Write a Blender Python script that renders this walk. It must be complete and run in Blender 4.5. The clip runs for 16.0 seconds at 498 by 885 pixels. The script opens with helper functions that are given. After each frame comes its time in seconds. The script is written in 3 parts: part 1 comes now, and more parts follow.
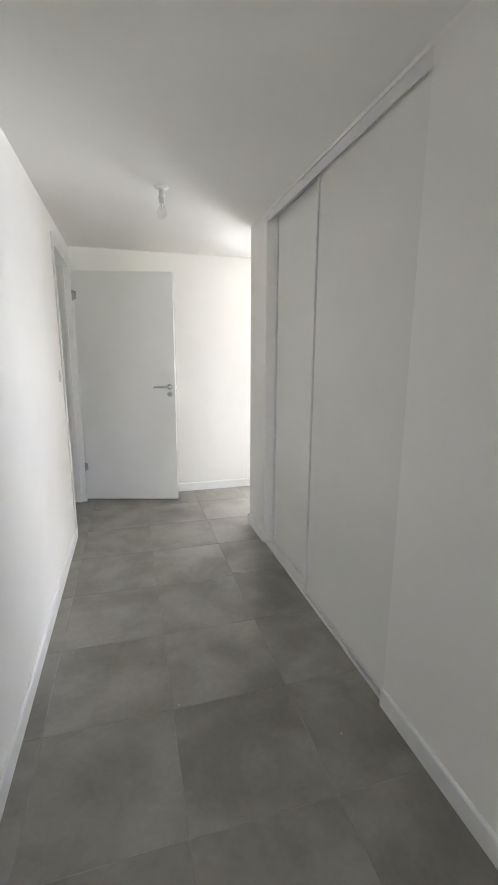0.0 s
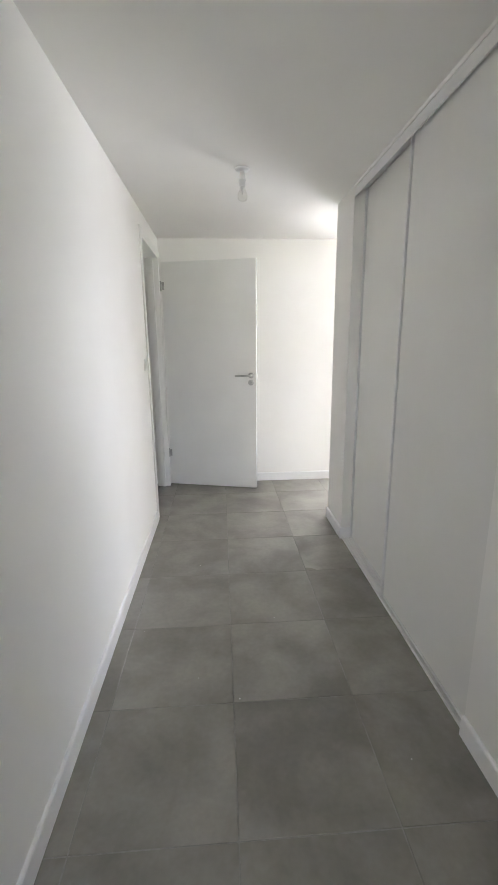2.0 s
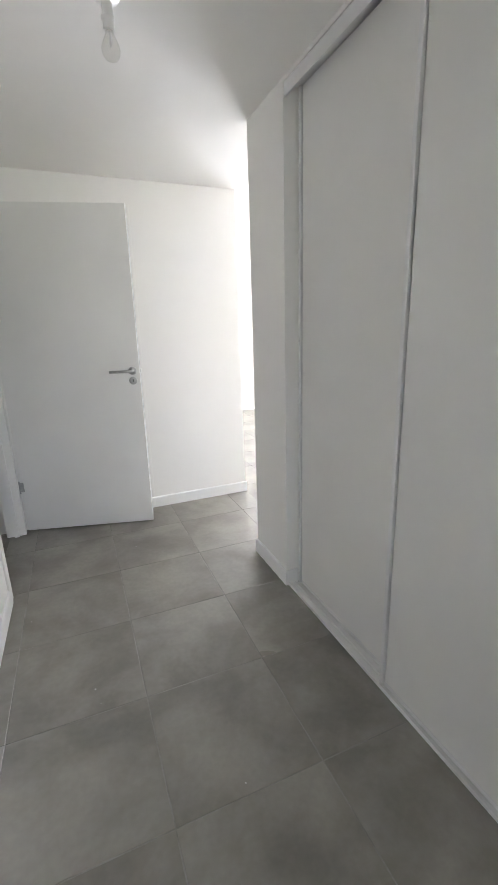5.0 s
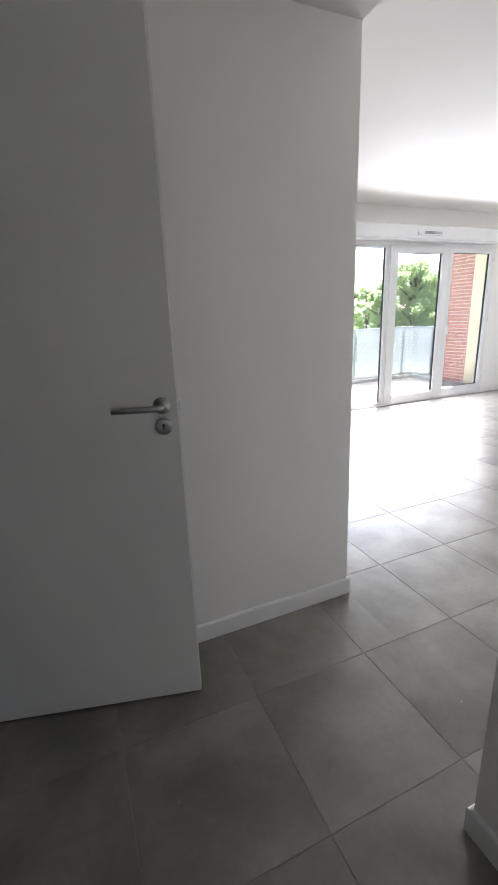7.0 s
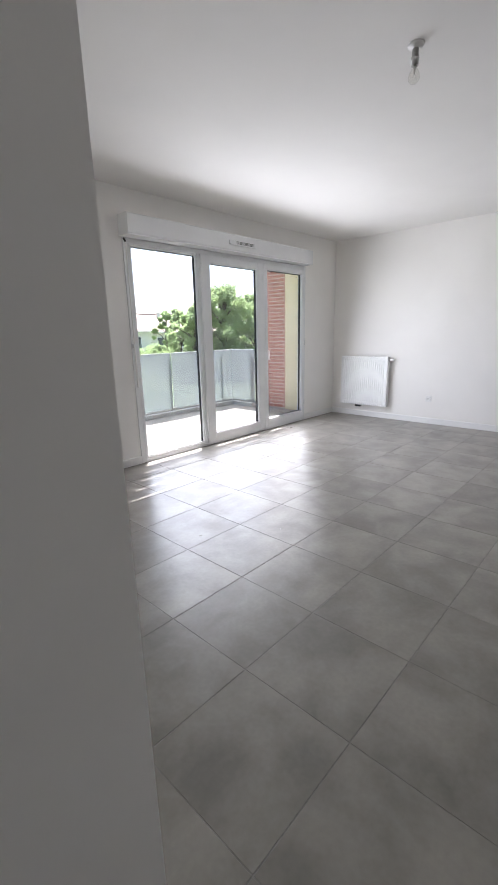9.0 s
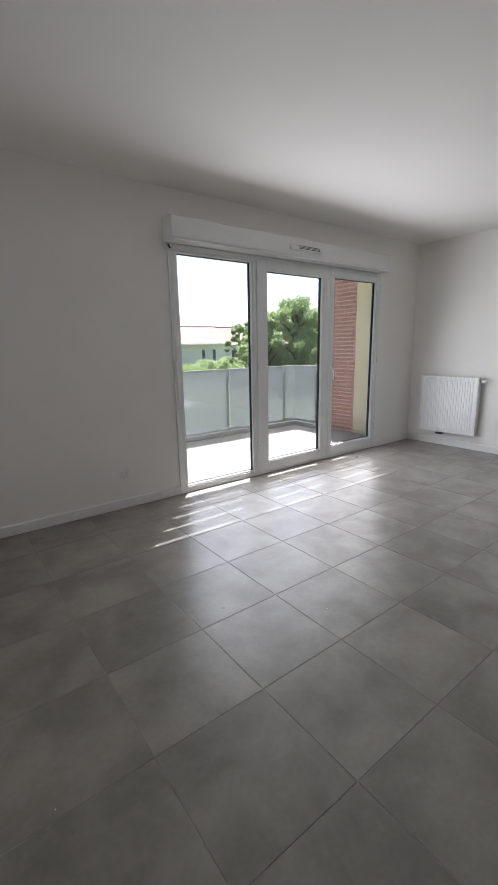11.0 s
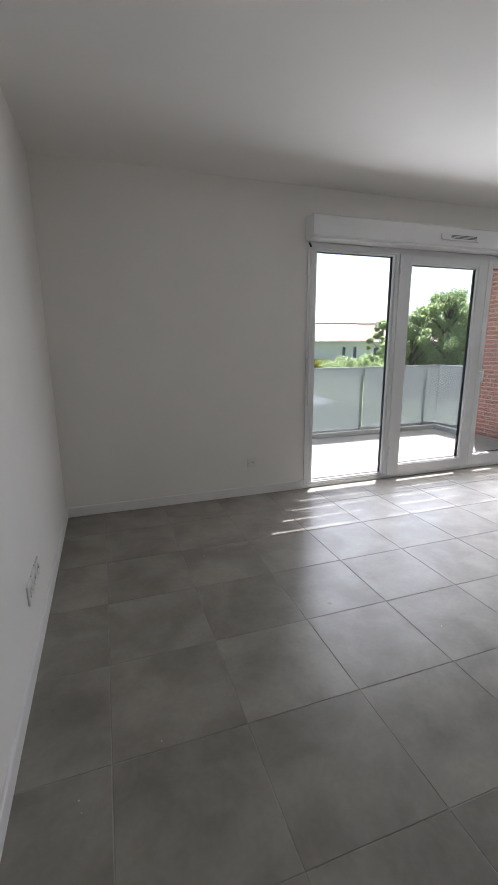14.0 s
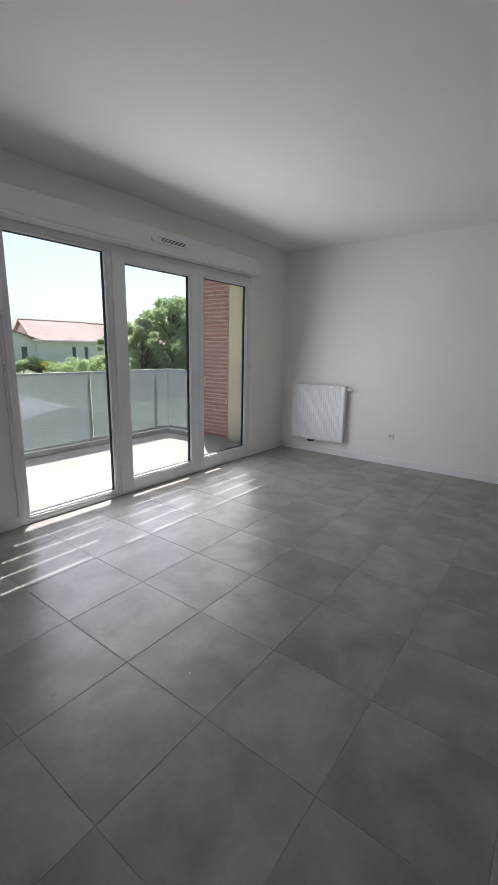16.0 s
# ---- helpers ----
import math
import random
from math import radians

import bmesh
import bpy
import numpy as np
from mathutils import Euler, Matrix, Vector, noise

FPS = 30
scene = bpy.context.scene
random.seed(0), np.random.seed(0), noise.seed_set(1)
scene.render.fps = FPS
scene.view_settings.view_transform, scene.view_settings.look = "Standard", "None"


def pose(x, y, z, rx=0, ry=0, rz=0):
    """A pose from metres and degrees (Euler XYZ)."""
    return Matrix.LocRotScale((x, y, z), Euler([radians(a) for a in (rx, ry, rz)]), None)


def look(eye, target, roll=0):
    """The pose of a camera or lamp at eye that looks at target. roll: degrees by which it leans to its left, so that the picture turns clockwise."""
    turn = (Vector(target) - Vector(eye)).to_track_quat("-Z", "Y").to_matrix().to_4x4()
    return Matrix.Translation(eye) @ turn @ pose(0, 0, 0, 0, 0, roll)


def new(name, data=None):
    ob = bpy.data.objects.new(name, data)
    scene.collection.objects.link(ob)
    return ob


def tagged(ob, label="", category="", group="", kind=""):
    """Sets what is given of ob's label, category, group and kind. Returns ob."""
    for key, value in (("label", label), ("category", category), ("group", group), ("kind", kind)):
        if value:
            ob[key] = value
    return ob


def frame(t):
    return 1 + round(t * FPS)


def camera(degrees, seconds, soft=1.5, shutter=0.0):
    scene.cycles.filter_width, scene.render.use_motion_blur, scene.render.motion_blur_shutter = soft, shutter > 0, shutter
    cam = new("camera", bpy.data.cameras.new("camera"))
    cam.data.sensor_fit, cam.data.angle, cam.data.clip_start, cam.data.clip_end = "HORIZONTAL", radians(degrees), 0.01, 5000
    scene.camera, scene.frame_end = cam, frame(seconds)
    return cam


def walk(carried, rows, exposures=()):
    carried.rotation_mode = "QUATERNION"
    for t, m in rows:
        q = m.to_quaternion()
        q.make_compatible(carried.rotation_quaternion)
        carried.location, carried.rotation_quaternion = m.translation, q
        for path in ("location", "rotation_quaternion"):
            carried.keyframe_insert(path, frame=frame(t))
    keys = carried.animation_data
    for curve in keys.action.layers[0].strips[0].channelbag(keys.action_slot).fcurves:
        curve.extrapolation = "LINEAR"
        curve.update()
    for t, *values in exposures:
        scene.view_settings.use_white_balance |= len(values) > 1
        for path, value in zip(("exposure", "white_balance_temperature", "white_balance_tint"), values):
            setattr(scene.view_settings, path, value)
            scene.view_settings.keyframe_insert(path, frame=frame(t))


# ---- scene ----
cam = camera(61.1, 16.0)
PATH = [
    (0, (0.477, -4.068, 1.345), (1.008, -2.183, 0.936), 0.2),
    (0.5, (0.466, -4.053, 1.344), (0.949, -2.158, 0.928), 0.0),
    (1, (0.487, -4.03, 1.345), (0.804, -2.104, 0.909), -0.6),
    (1.5, (0.53, -4.009, 1.34), (0.716, -2.069, 0.891), -1.0),
    (2, (0.559, -4.001, 1.341), (0.682, -2.059, 0.881), -0.7),
    (2.5, (0.569, -3.994, 1.34), (0.69, -2.051, 0.879), -0.5),
    (3, (0.513, -3.892, 1.33), (0.764, -1.961, 0.873), -0.1),
    (3.5, (0.449, -3.742, 1.317), (0.958, -1.86, 0.874), -1.3),
    (3.7, (0.453, -3.702, 1.309), (1.104, -1.864, 0.864), -1.1),
    (5.8, (0.535, -2.383, 1.292), (1.255, -0.601, 0.737), -1.7),
    (6, (0.56, -2.204, 1.282), (1.192, -0.393, 0.719), -2.1),
    (6.5, (0.579, -1.819, 1.268), (1.186, 0.006, 0.719), -1.8),
    (7, (0.589, -1.436, 1.29), (1.326, 0.335, 0.725), -2.4),
    (7.5, (0.742, -1.077, 1.279), (1.652, 0.609, 0.703), -2.8),
    (8, (0.928, -0.816, 1.289), (2.13, 0.674, 0.712), -2.6),
    (8.2, (1.029, -0.695, 1.283), (2.379, 0.674, 0.729), -2.8),
    (10.3, (1.931, -0.101, 1.312), (3.354, 1.229, 0.86), -1.2),
    (10.5, (1.971, -0.05, 1.318), (3.356, 1.322, 0.87), -1.1),
    (11, (2.01, -0.055, 1.319), (3.185, 1.503, 0.879), -1.1),
    (11.5, (2.022, -0.199, 1.309), (2.893, 1.549, 0.878), -0.8),
    (12, (2.002, -0.276, 1.304), (2.645, 1.567, 0.87), -1.1),
    (12.5, (1.995, -0.293, 1.314), (2.528, 1.584, 0.874), -0.9),
    (13, (1.993, -0.286, 1.314), (2.495, 1.599, 0.874), -0.5),
    (13.5, (2.006, -0.264, 1.32), (2.507, 1.621, 0.877), -0.5),
    (14, (2.04, -0.138, 1.319), (2.664, 1.709, 0.874), -0.5),
    (14.5, (2.055, 0.035, 1.351), (3.0, 1.739, 0.899), -0.5),
    (15, (2.093, 0.086, 1.345), (3.283, 1.631, 0.898), 0.3),
    (15.5, (2.19, 0.091, 1.345), (3.569, 1.47, 0.903), 0.8),
    (16, (2.387, 0.15, 1.35), (3.952, 1.317, 0.915), 1.1),
]
EXPOSURES = [(0.0, 5.77, 6250, 17), (3.7, 5.77, 6250, 17), (5.8, 5.27, 6070, 18), (6.5, 4.35, 6120, 17), (7.0, 3.8, 6150, 19), (8.2, 3.27, 6150, 20), (10.3, 2.35, 6200, 18), (12.0, 2.25, 6350, 18), (14.5, 2.35, 6200, 18), (15.5, 2.4, 6150, 19), (16.0, 1.94, 6200, 18)]
walk(cam, [(t, look(eye, target, roll)) for t, eye, target, roll in PATH], EXPOSURES)


# ---- world, sun, exposure ----
SUN_EL, SUN_AZ = radians(59.7), math.atan2(0.88, 1.0)
world = bpy.data.worlds.new("world")
scene.world = world
world.use_nodes = True
wn, wl = world.node_tree.nodes, world.node_tree.links
sky = wn.new("ShaderNodeTexSky")
sky.sky_type = "NISHITA"
sky.sun_disc = False
sky.sun_elevation, sky.sun_rotation = SUN_EL, SUN_AZ
sky.dust_density, sky.air_density, sky.ozone_density = 2.6, 0.8, 0.8
wl.new(sky.outputs[0], wn["Background"].inputs[0])
wn["Background"].inputs[1].default_value = 0.072
scene.cycles.max_bounces, scene.cycles.diffuse_bounces, scene.cycles.transparent_max_bounces = 16, 14, 16
sun_data = bpy.data.lights.new("sun", "SUN")
sun_data.energy, sun_data.angle, sun_data.color = 3.7, radians(0.53), (1.0, 0.97, 0.93)
sun_lamp = new("sun", sun_data)
sun_way = Vector((math.sin(SUN_AZ) * math.cos(SUN_EL), math.cos(SUN_AZ) * math.cos(SUN_EL), math.sin(SUN_EL)))
sun_lamp.matrix_world = look(sun_way * 40, (0, 0, 0))
# area lamps replacing sky light at the balcony window and the added room
def fill_lamp(watts, width, height, at, towards):
    d = bpy.data.lights.new("sky_fill", "AREA")
    d.shape, d.size, d.size_y, d.energy, d.color = "RECTANGLE", width, height, watts, (0.95, 0.98, 0.975)
    new("sky_fill", d).matrix_world = look(at, towards)


fill_lamp(9.5, 2.74, 1.9, (5.17, 3.12, 1.12), (5.17, 0.0, 1.12 - 3.12 * math.tan(radians(9))))
# fill added behind the corridor, where no window is known
fill_lamp(1.2, 0.93, 1.03, (1.175, -8.79, 1.525), (1.175, -5.0, 1.0))


# ---- materials ----
def material(name, colour, rough=0.5, metal=0.0):
    m = bpy.data.materials.new(name)
    m.use_nodes = True
    b = m.node_tree.nodes["Principled BSDF"]
    b.inputs["Base Color"].default_value = (*colour, 1)
    b.inputs["Roughness"].default_value = rough
    b.inputs["Metallic"].default_value = metal
    return m


def mottle(m, dark, light, scale, fine=0.0, bump=0.0, bump_scale=200.0, per_piece=False, rough=None, lo=0.35, hi=0.65):
    """Two scales of colour noise, fine relief and, if asked, a roughness that follows the stains."""
    n, l = m.node_tree.nodes, m.node_tree.links
    b = n["Principled BSDF"]
    tc = n.new("ShaderNodeTexCoord")
    vec = tc.outputs["Object"]
    if per_piece:
        info = n.new("ShaderNodeObjectInfo")
        wn_ = n.new("ShaderNodeTexWhiteNoise")
        wn_.noise_dimensions = "1D"
        l.new(info.outputs["Random"], wn_.inputs["W"])
        sc = n.new("ShaderNodeVectorMath")
        sc.operation = "SCALE"
        sc.inputs["Scale"].default_value = 40.0
        l.new(wn_.outputs["Color"], sc.inputs[0])
        ad = n.new("ShaderNodeVectorMath")
        l.new(tc.outputs["Object"], ad.inputs[0])
        l.new(sc.outputs[0], ad.inputs[1])
        vec = ad.outputs[0]
    big = n.new("ShaderNodeTexNoise")
    big.inputs["Scale"].default_value = scale
    big.inputs["Detail"].default_value = 4
    big.inputs["Roughness"].default_value = 0.55
    big.inputs["Distortion"].default_value = 0.3
    l.new(vec, big.inputs["Vector"])
    span = n.new("ShaderNodeMapRange")
    span.interpolation_type = "SMOOTHSTEP"
    span.inputs["From Min"].default_value, span.inputs["From Max"].default_value = lo, hi
    l.new(big.outputs[0], span.inputs[0])
    blend = n.new("ShaderNodeMix")
    blend.data_type = "RGBA"
    blend.inputs[6].default_value, blend.inputs[7].default_value = (*dark, 1), (*light, 1)
    l.new(span.outputs[0], blend.inputs[0])
    out = blend.outputs[2]
    if fine:
        small = n.new("ShaderNodeTexNoise")
        small.inputs["Scale"].default_value = scale * 14
        small.inputs["Detail"].default_value = 3
        l.new(vec, small.inputs["Vector"])
        mr = n.new("ShaderNodeMapRange")
        mr.inputs["From Min"].default_value, mr.inputs["From Max"].default_value = 0.3, 0.7
        mr.inputs["To Min"].default_value, mr.inputs["To Max"].default_value = 1 - fine, 1 + fine
        l.new(small.outputs[0], mr.inputs[0])
        mul = n.new("ShaderNodeVectorMath")
        mul.operation = "SCALE"
        l.new(out, mul.inputs[0])
        l.new(mr.outputs[0], mul.inputs["Scale"])
        out = mul.outputs[0]
    if per_piece:
        tone = n.new("ShaderNodeMapRange")
        tone.inputs["To Min"].default_value, tone.inputs["To Max"].default_value = 0.955, 1.045
        l.new(info.outputs["Random"], tone.inputs[0])
        mul2 = n.new("ShaderNodeVectorMath")
        mul2.operation = "SCALE"
        l.new(out, mul2.inputs[0])
        l.new(tone.outputs[0], mul2.inputs["Scale"])
        out = mul2.outputs[0]
    l.new(out, b.inputs["Base Color"])
    if rough:
        rr = n.new("ShaderNodeMapRange")
        rr.inputs["From Min"].default_value, rr.inputs["From Max"].default_value = 0.1, 0.9
        rr.inputs["To Min"].default_value, rr.inputs["To Max"].default_value = rough
        l.new(big.outputs[0], rr.inputs[0])
        l.new(rr.outputs[0], b.inputs["Roughness"])
    if bump:
        bn = n.new("ShaderNodeTexNoise")
        bn.inputs["Scale"].default_value = bump_scale
        bn.inputs["Detail"].default_value = 4
        l.new(vec, bn.inputs["Vector"])
        bp = n.new("ShaderNodeBump")
        bp.inputs["Strength"].default_value = bump
        bp.inputs["Distance"].default_value = 0.002
        l.new(bn.outputs[0], bp.inputs["Height"])
        l.new(bp.outputs[0], b.inputs["Normal"])
    return m


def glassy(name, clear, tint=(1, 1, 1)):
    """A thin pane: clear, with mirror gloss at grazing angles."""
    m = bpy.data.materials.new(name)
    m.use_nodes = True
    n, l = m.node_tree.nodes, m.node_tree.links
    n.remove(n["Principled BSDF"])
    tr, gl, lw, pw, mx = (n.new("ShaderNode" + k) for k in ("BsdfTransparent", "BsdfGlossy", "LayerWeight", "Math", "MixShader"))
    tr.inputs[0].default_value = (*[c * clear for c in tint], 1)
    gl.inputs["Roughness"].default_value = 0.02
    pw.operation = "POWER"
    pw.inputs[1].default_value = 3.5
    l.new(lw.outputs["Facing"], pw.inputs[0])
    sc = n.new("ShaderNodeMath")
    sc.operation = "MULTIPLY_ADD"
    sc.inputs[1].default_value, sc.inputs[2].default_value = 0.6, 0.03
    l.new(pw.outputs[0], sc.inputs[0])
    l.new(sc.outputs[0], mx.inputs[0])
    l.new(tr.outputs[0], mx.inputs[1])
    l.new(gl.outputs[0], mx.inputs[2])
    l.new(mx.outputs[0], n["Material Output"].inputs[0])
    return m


def frosted(name):
    """Satin laminated glass: partly see-through, partly milky."""
    m = bpy.data.materials.new(name)
    m.use_nodes = True
    n, l = m.node_tree.nodes, m.node_tree.links
    n.remove(n["Principled BSDF"])
    tr, tl, df, m1, m2 = (n.new("ShaderNode" + k) for k in ("BsdfTransparent", "BsdfTranslucent", "BsdfDiffuse", "MixShader", "MixShader"))
    tr.inputs[0].default_value = (0.8, 0.81, 0.83, 1)
    tl.inputs[0].default_value = (0.37, 0.385, 0.4, 1)
    df.inputs[0].default_value = (0.33, 0.35, 0.365, 1)
    m1.inputs[0].default_value, m2.inputs[0].default_value = 0.5, 0.6
    l.new(tl.outputs[0], m1.inputs[1])
    l.new(df.outputs[0], m1.inputs[2])
    l.new(tr.outputs[0], m2.inputs[1])
    l.new(m1.outputs[0], m2.inputs[2])
    l.new(m2.outputs[0], n["Material Output"].inputs[0])
    return m


M_wall = mottle(material("wall_paint", (0.83, 0.83, 0.82), 0.6), (0.825, 0.813, 0.788), (0.85, 0.838, 0.814), 1.3, bump=0.06, bump_scale=120)
M_ceil = mottle(material("ceiling_paint", (0.8, 0.8, 0.79), 0.85), (0.815, 0.804, 0.78), (0.84, 0.829, 0.806), 1.1, bump=0.05, bump_scale=90)
M_base = mottle(material("baseboard_paint", (0.8, 0.8, 0.8), 0.35), (0.78, 0.78, 0.78), (0.83, 0.83, 0.83), 3.0, bump=0.04)
M_tile = mottle(material("concrete_tile", (0.18, 0.17, 0.16), 0.35), (0.17, 0.159, 0.139), (0.3, 0.283, 0.252), 3.4, fine=0.05, bump=0.05, bump_scale=260, per_piece=True, rough=(0.36, 0.25), lo=0.25, hi=0.75)
M_tile.node_tree.nodes["Principled BSDF"].inputs["Specular IOR Level"].default_value = 0.65
M_grout = mottle(material("grout", (0.25, 0.245, 0.235), 0.9), (0.22, 0.212, 0.197), (0.31, 0.3, 0.283), 6.0, fine=0.1, bump=0.2)
M_door = mottle(material("door_lacquer", (0.72, 0.72, 0.7), 0.4), (0.77, 0.765, 0.74), (0.8, 0.795, 0.77), 2.0, bump=0.05, bump_scale=60)
M_panel = mottle(material("melamine_panel", (0.66, 0.67, 0.64), 0.35), (0.755, 0.75, 0.725), (0.785, 0.78, 0.755), 1.5, bump=0.05, bump_scale=90)
M_rail = mottle(material("lacquered_rail", (0.75, 0.75, 0.75), 0.35), (0.73, 0.73, 0.73), (0.78, 0.78, 0.78), 4.0)
M_pvc = mottle(material("white_pvc", (0.8, 0.81, 0.82), 0.25), (0.79, 0.8, 0.81), (0.82, 0.83, 0.84), 3.0, bump=0.02)
M_gasket = material("black_gasket", (0.02, 0.02, 0.02), 0.7)
M_alu = mottle(material("brushed_steel", (0.45, 0.45, 0.44), 0.32, 1.0), (0.4, 0.4, 0.39), (0.52, 0.52, 0.5), 20.0, bump=0.05)
# dark grey stands in for the shade inside the panel grooves
M_shadow = material("groove_shade", (0.1, 0.1, 0.1), 0.6)
M_dark = material("dark_plastic", (0.03, 0.03, 0.03), 0.5)
M_plastic = mottle(material("white_plastic", (0.78, 0.78, 0.77), 0.3), (0.77, 0.77, 0.76), (0.8, 0.8, 0.79), 8.0)
M_rad = mottle(material("radiator_enamel", (0.82, 0.83, 0.84), 0.25), (0.81, 0.82, 0.83), (0.84, 0.85, 0.86), 4.0)
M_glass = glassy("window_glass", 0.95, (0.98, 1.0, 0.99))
M_bulb = glassy("bulb_glass", 0.95, (1, 1, 0.98))
M_frost = frosted("frosted_glass")
M_deck = mottle(material("balcony_floor", (0.62, 0.59, 0.54), 0.75), (0.255, 0.234, 0.208), (0.3, 0.278, 0.248), 2.0, fine=0.05, bump=0.2)
M_kerb = mottle(material("balcony_concrete", (0.5, 0.49, 0.46), 0.85), (0.46, 0.445, 0.42), (0.56, 0.545, 0.515), 4.0, fine=0.06, bump=0.3)
M_brick = mottle(material("red_brick", (0.42, 0.14, 0.1), 0.85), (0.4, 0.14, 0.095), (0.52, 0.205, 0.145), 9.0, fine=0.12, bump=0.5, bump_scale=150, per_piece=True)
M_mortar = mottle(material("pink_mortar", (0.6, 0.44, 0.38), 0.9), (0.56, 0.44, 0.39), (0.66, 0.53, 0.47), 8.0, fine=0.08, bump=0.4)
M_render_beige = mottle(material("beige_render", (0.66, 0.55, 0.36), 0.9), (0.7, 0.59, 0.38), (0.76, 0.65, 0.44), 3.0, fine=0.05, bump=0.4)
M_house = mottle(material("house_render", (0.62, 0.55, 0.42), 0.9), (0.77, 0.72, 0.62), (0.83, 0.78, 0.69), 0.6, fine=0.05)
M_roof = mottle(material("clay_roof_tile", (0.45, 0.22, 0.15), 0.85), (0.3, 0.205, 0.17), (0.38, 0.27, 0.23), 0.7, fine=0.08)
M_pane_far = material("far_window", (0.08, 0.09, 0.1), 0.15)
M_grass = mottle(material("grass", (0.1, 0.16, 0.04), 0.95), (0.09, 0.12, 0.05), (0.14, 0.17, 0.075), 0.25, fine=0.3)
M_paving = mottle(material("pale_paving", (0.5, 0.49, 0.47), 0.85), (0.45, 0.44, 0.42), (0.54, 0.53, 0.51), 1.0, fine=0.08)
M_bark = mottle(material("bark", (0.09, 0.07, 0.05), 0.95), (0.06, 0.045, 0.035), (0.13, 0.1, 0.075), 6.0, fine=0.2, bump=0.6)


def leaf_material(name, dark, light):
    m = material(name, light, 0.55)
    n, l = m.node_tree.nodes, m.node_tree.links
    b = n["Principled BSDF"]
    geo, ramp = n.new("ShaderNodeNewGeometry"), n.new("ShaderNodeValToRGB")
    ramp.color_ramp.elements[0].color, ramp.color_ramp.elements[1].color = (*dark, 1), (*light, 1)
    l.new(geo.outputs["Random Per Island"], ramp.inputs[0])
    l.new(ramp.outputs[0], b.inputs["Base Color"])
    tl, mx = n.new("ShaderNodeBsdfTranslucent"), n.new("ShaderNodeMixShader")
    l.new(ramp.outputs[0], tl.inputs[0])
    mx.inputs[0].default_value = 0.6
    l.new(b.outputs[0], mx.inputs[1])
    l.new(tl.outputs[0], mx.inputs[2])
    l.new(mx.outputs[0], n["Material Output"].inputs[0])
    return m


M_leaf = leaf_material("leaves", (0.23, 0.3, 0.13), (0.43, 0.53, 0.26))
M_leaf_pale = leaf_material("pale_leaves", (0.28, 0.35, 0.17), (0.5, 0.59, 0.32))
M_leaf_dark = leaf_material("dark_leaves", (0.05, 0.09, 0.04), (0.12, 0.18, 0.07))
M_bloom = leaf_material("yellow_leaves", (0.3, 0.28, 0.03), (0.5, 0.45, 0.08))


# ---- building helpers ----
def box(bm, x0, y0, z0, x1, y1, z1, bevel=0.0, seg=2):
    made = bmesh.ops.create_cube(bm, size=1.0)["verts"]
    for v in made:
        v.co = Vector((x0 + (v.co.x + 0.5) * (x1 - x0), y0 + (v.co.y + 0.5) * (y1 - y0), z0 + (v.co.z + 0.5) * (z1 - z0)))
    if bevel:
        edges = list({e for v in made for e in v.link_edges})
        bmesh.ops.bevel(bm, geom=edges, offset=bevel, segments=seg, affect="EDGES", profile=0.5)
    return bm


def boxes(*rows, bevel=0.0):
    bm = bmesh.new()
    for r in rows:
        box(bm, *r, bevel=bevel)
    return bm


def lathe(bm, outline, m=Matrix(), steps=28):
    """A turned solid: outline of (radius, height) about the local z axis."""
    rings = []
    for r, h in outline:
        rings.append([bm.verts.new(m @ Vector((max(r, 1e-5) * math.cos(2 * math.pi * i / steps), max(r, 1e-5) * math.sin(2 * math.pi * i / steps), h))) for i in range(steps)])
    for a, b in zip(rings, rings[1:]):
        for i in range(steps):
            bm.faces.new((a[i], a[(i + 1) % steps], b[(i + 1) % steps], b[i])).smooth = True
    bm.faces.new(rings[0][::-1])
    bm.faces.new(rings[-1])
    return bm


def tube(bm, points, radius, steps=12):
    """A round bar along points."""
    pts = [Vector(p) for p in points]
    rings = []
    for i, p in enumerate(pts):
        way = (pts[min(i + 1, len(pts) - 1)] - pts[max(i - 1, 0)]).normalized()
        side = way.orthogonal().normalized() if not rings else (side - way * side.dot(way)).normalized()
        up = way.cross(side)
        r = radius[i] if isinstance(radius, (list, tuple)) else radius
        rings.append([bm.verts.new(p + side * r * math.cos(2 * math.pi * k / steps) + up * r * math.sin(2 * math.pi * k / steps)) for k in range(steps)])
    for a, b in zip(rings, rings[1:]):
        for k in range(steps):
            bm.faces.new((a[k], a[(k + 1) % steps], b[(k + 1) % steps], b[k])).smooth = True
    bm.faces.new(rings[0][::-1])
    bm.faces.new(rings[-1])
    return bm


def mesh_of(name, bm, mat):
    bmesh.ops.recalc_face_normals(bm, faces=bm.faces)
    me = bpy.data.meshes.new(name)
    bm.to_mesh(me)
    bm.free()
    me.materials.append(mat)
    return me


def part(name, bm, mat, parent, label=""):
    ob = new(name, mesh_of(name, bm, mat))
    ob.parent = parent
    return tagged(ob, label)


def thing(name, label, category, m=None, group="", kind=""):
    ob = new(name)
    ob.matrix_world = m if m is not None else Matrix()
    ob.empty_display_size = 0.1
    return tagged(ob, label, category, group, kind)


def structure(name, bm, mat, label, category):
    return tagged(new(name, mesh_of(name, bm, mat)), label, category, "", "structure")


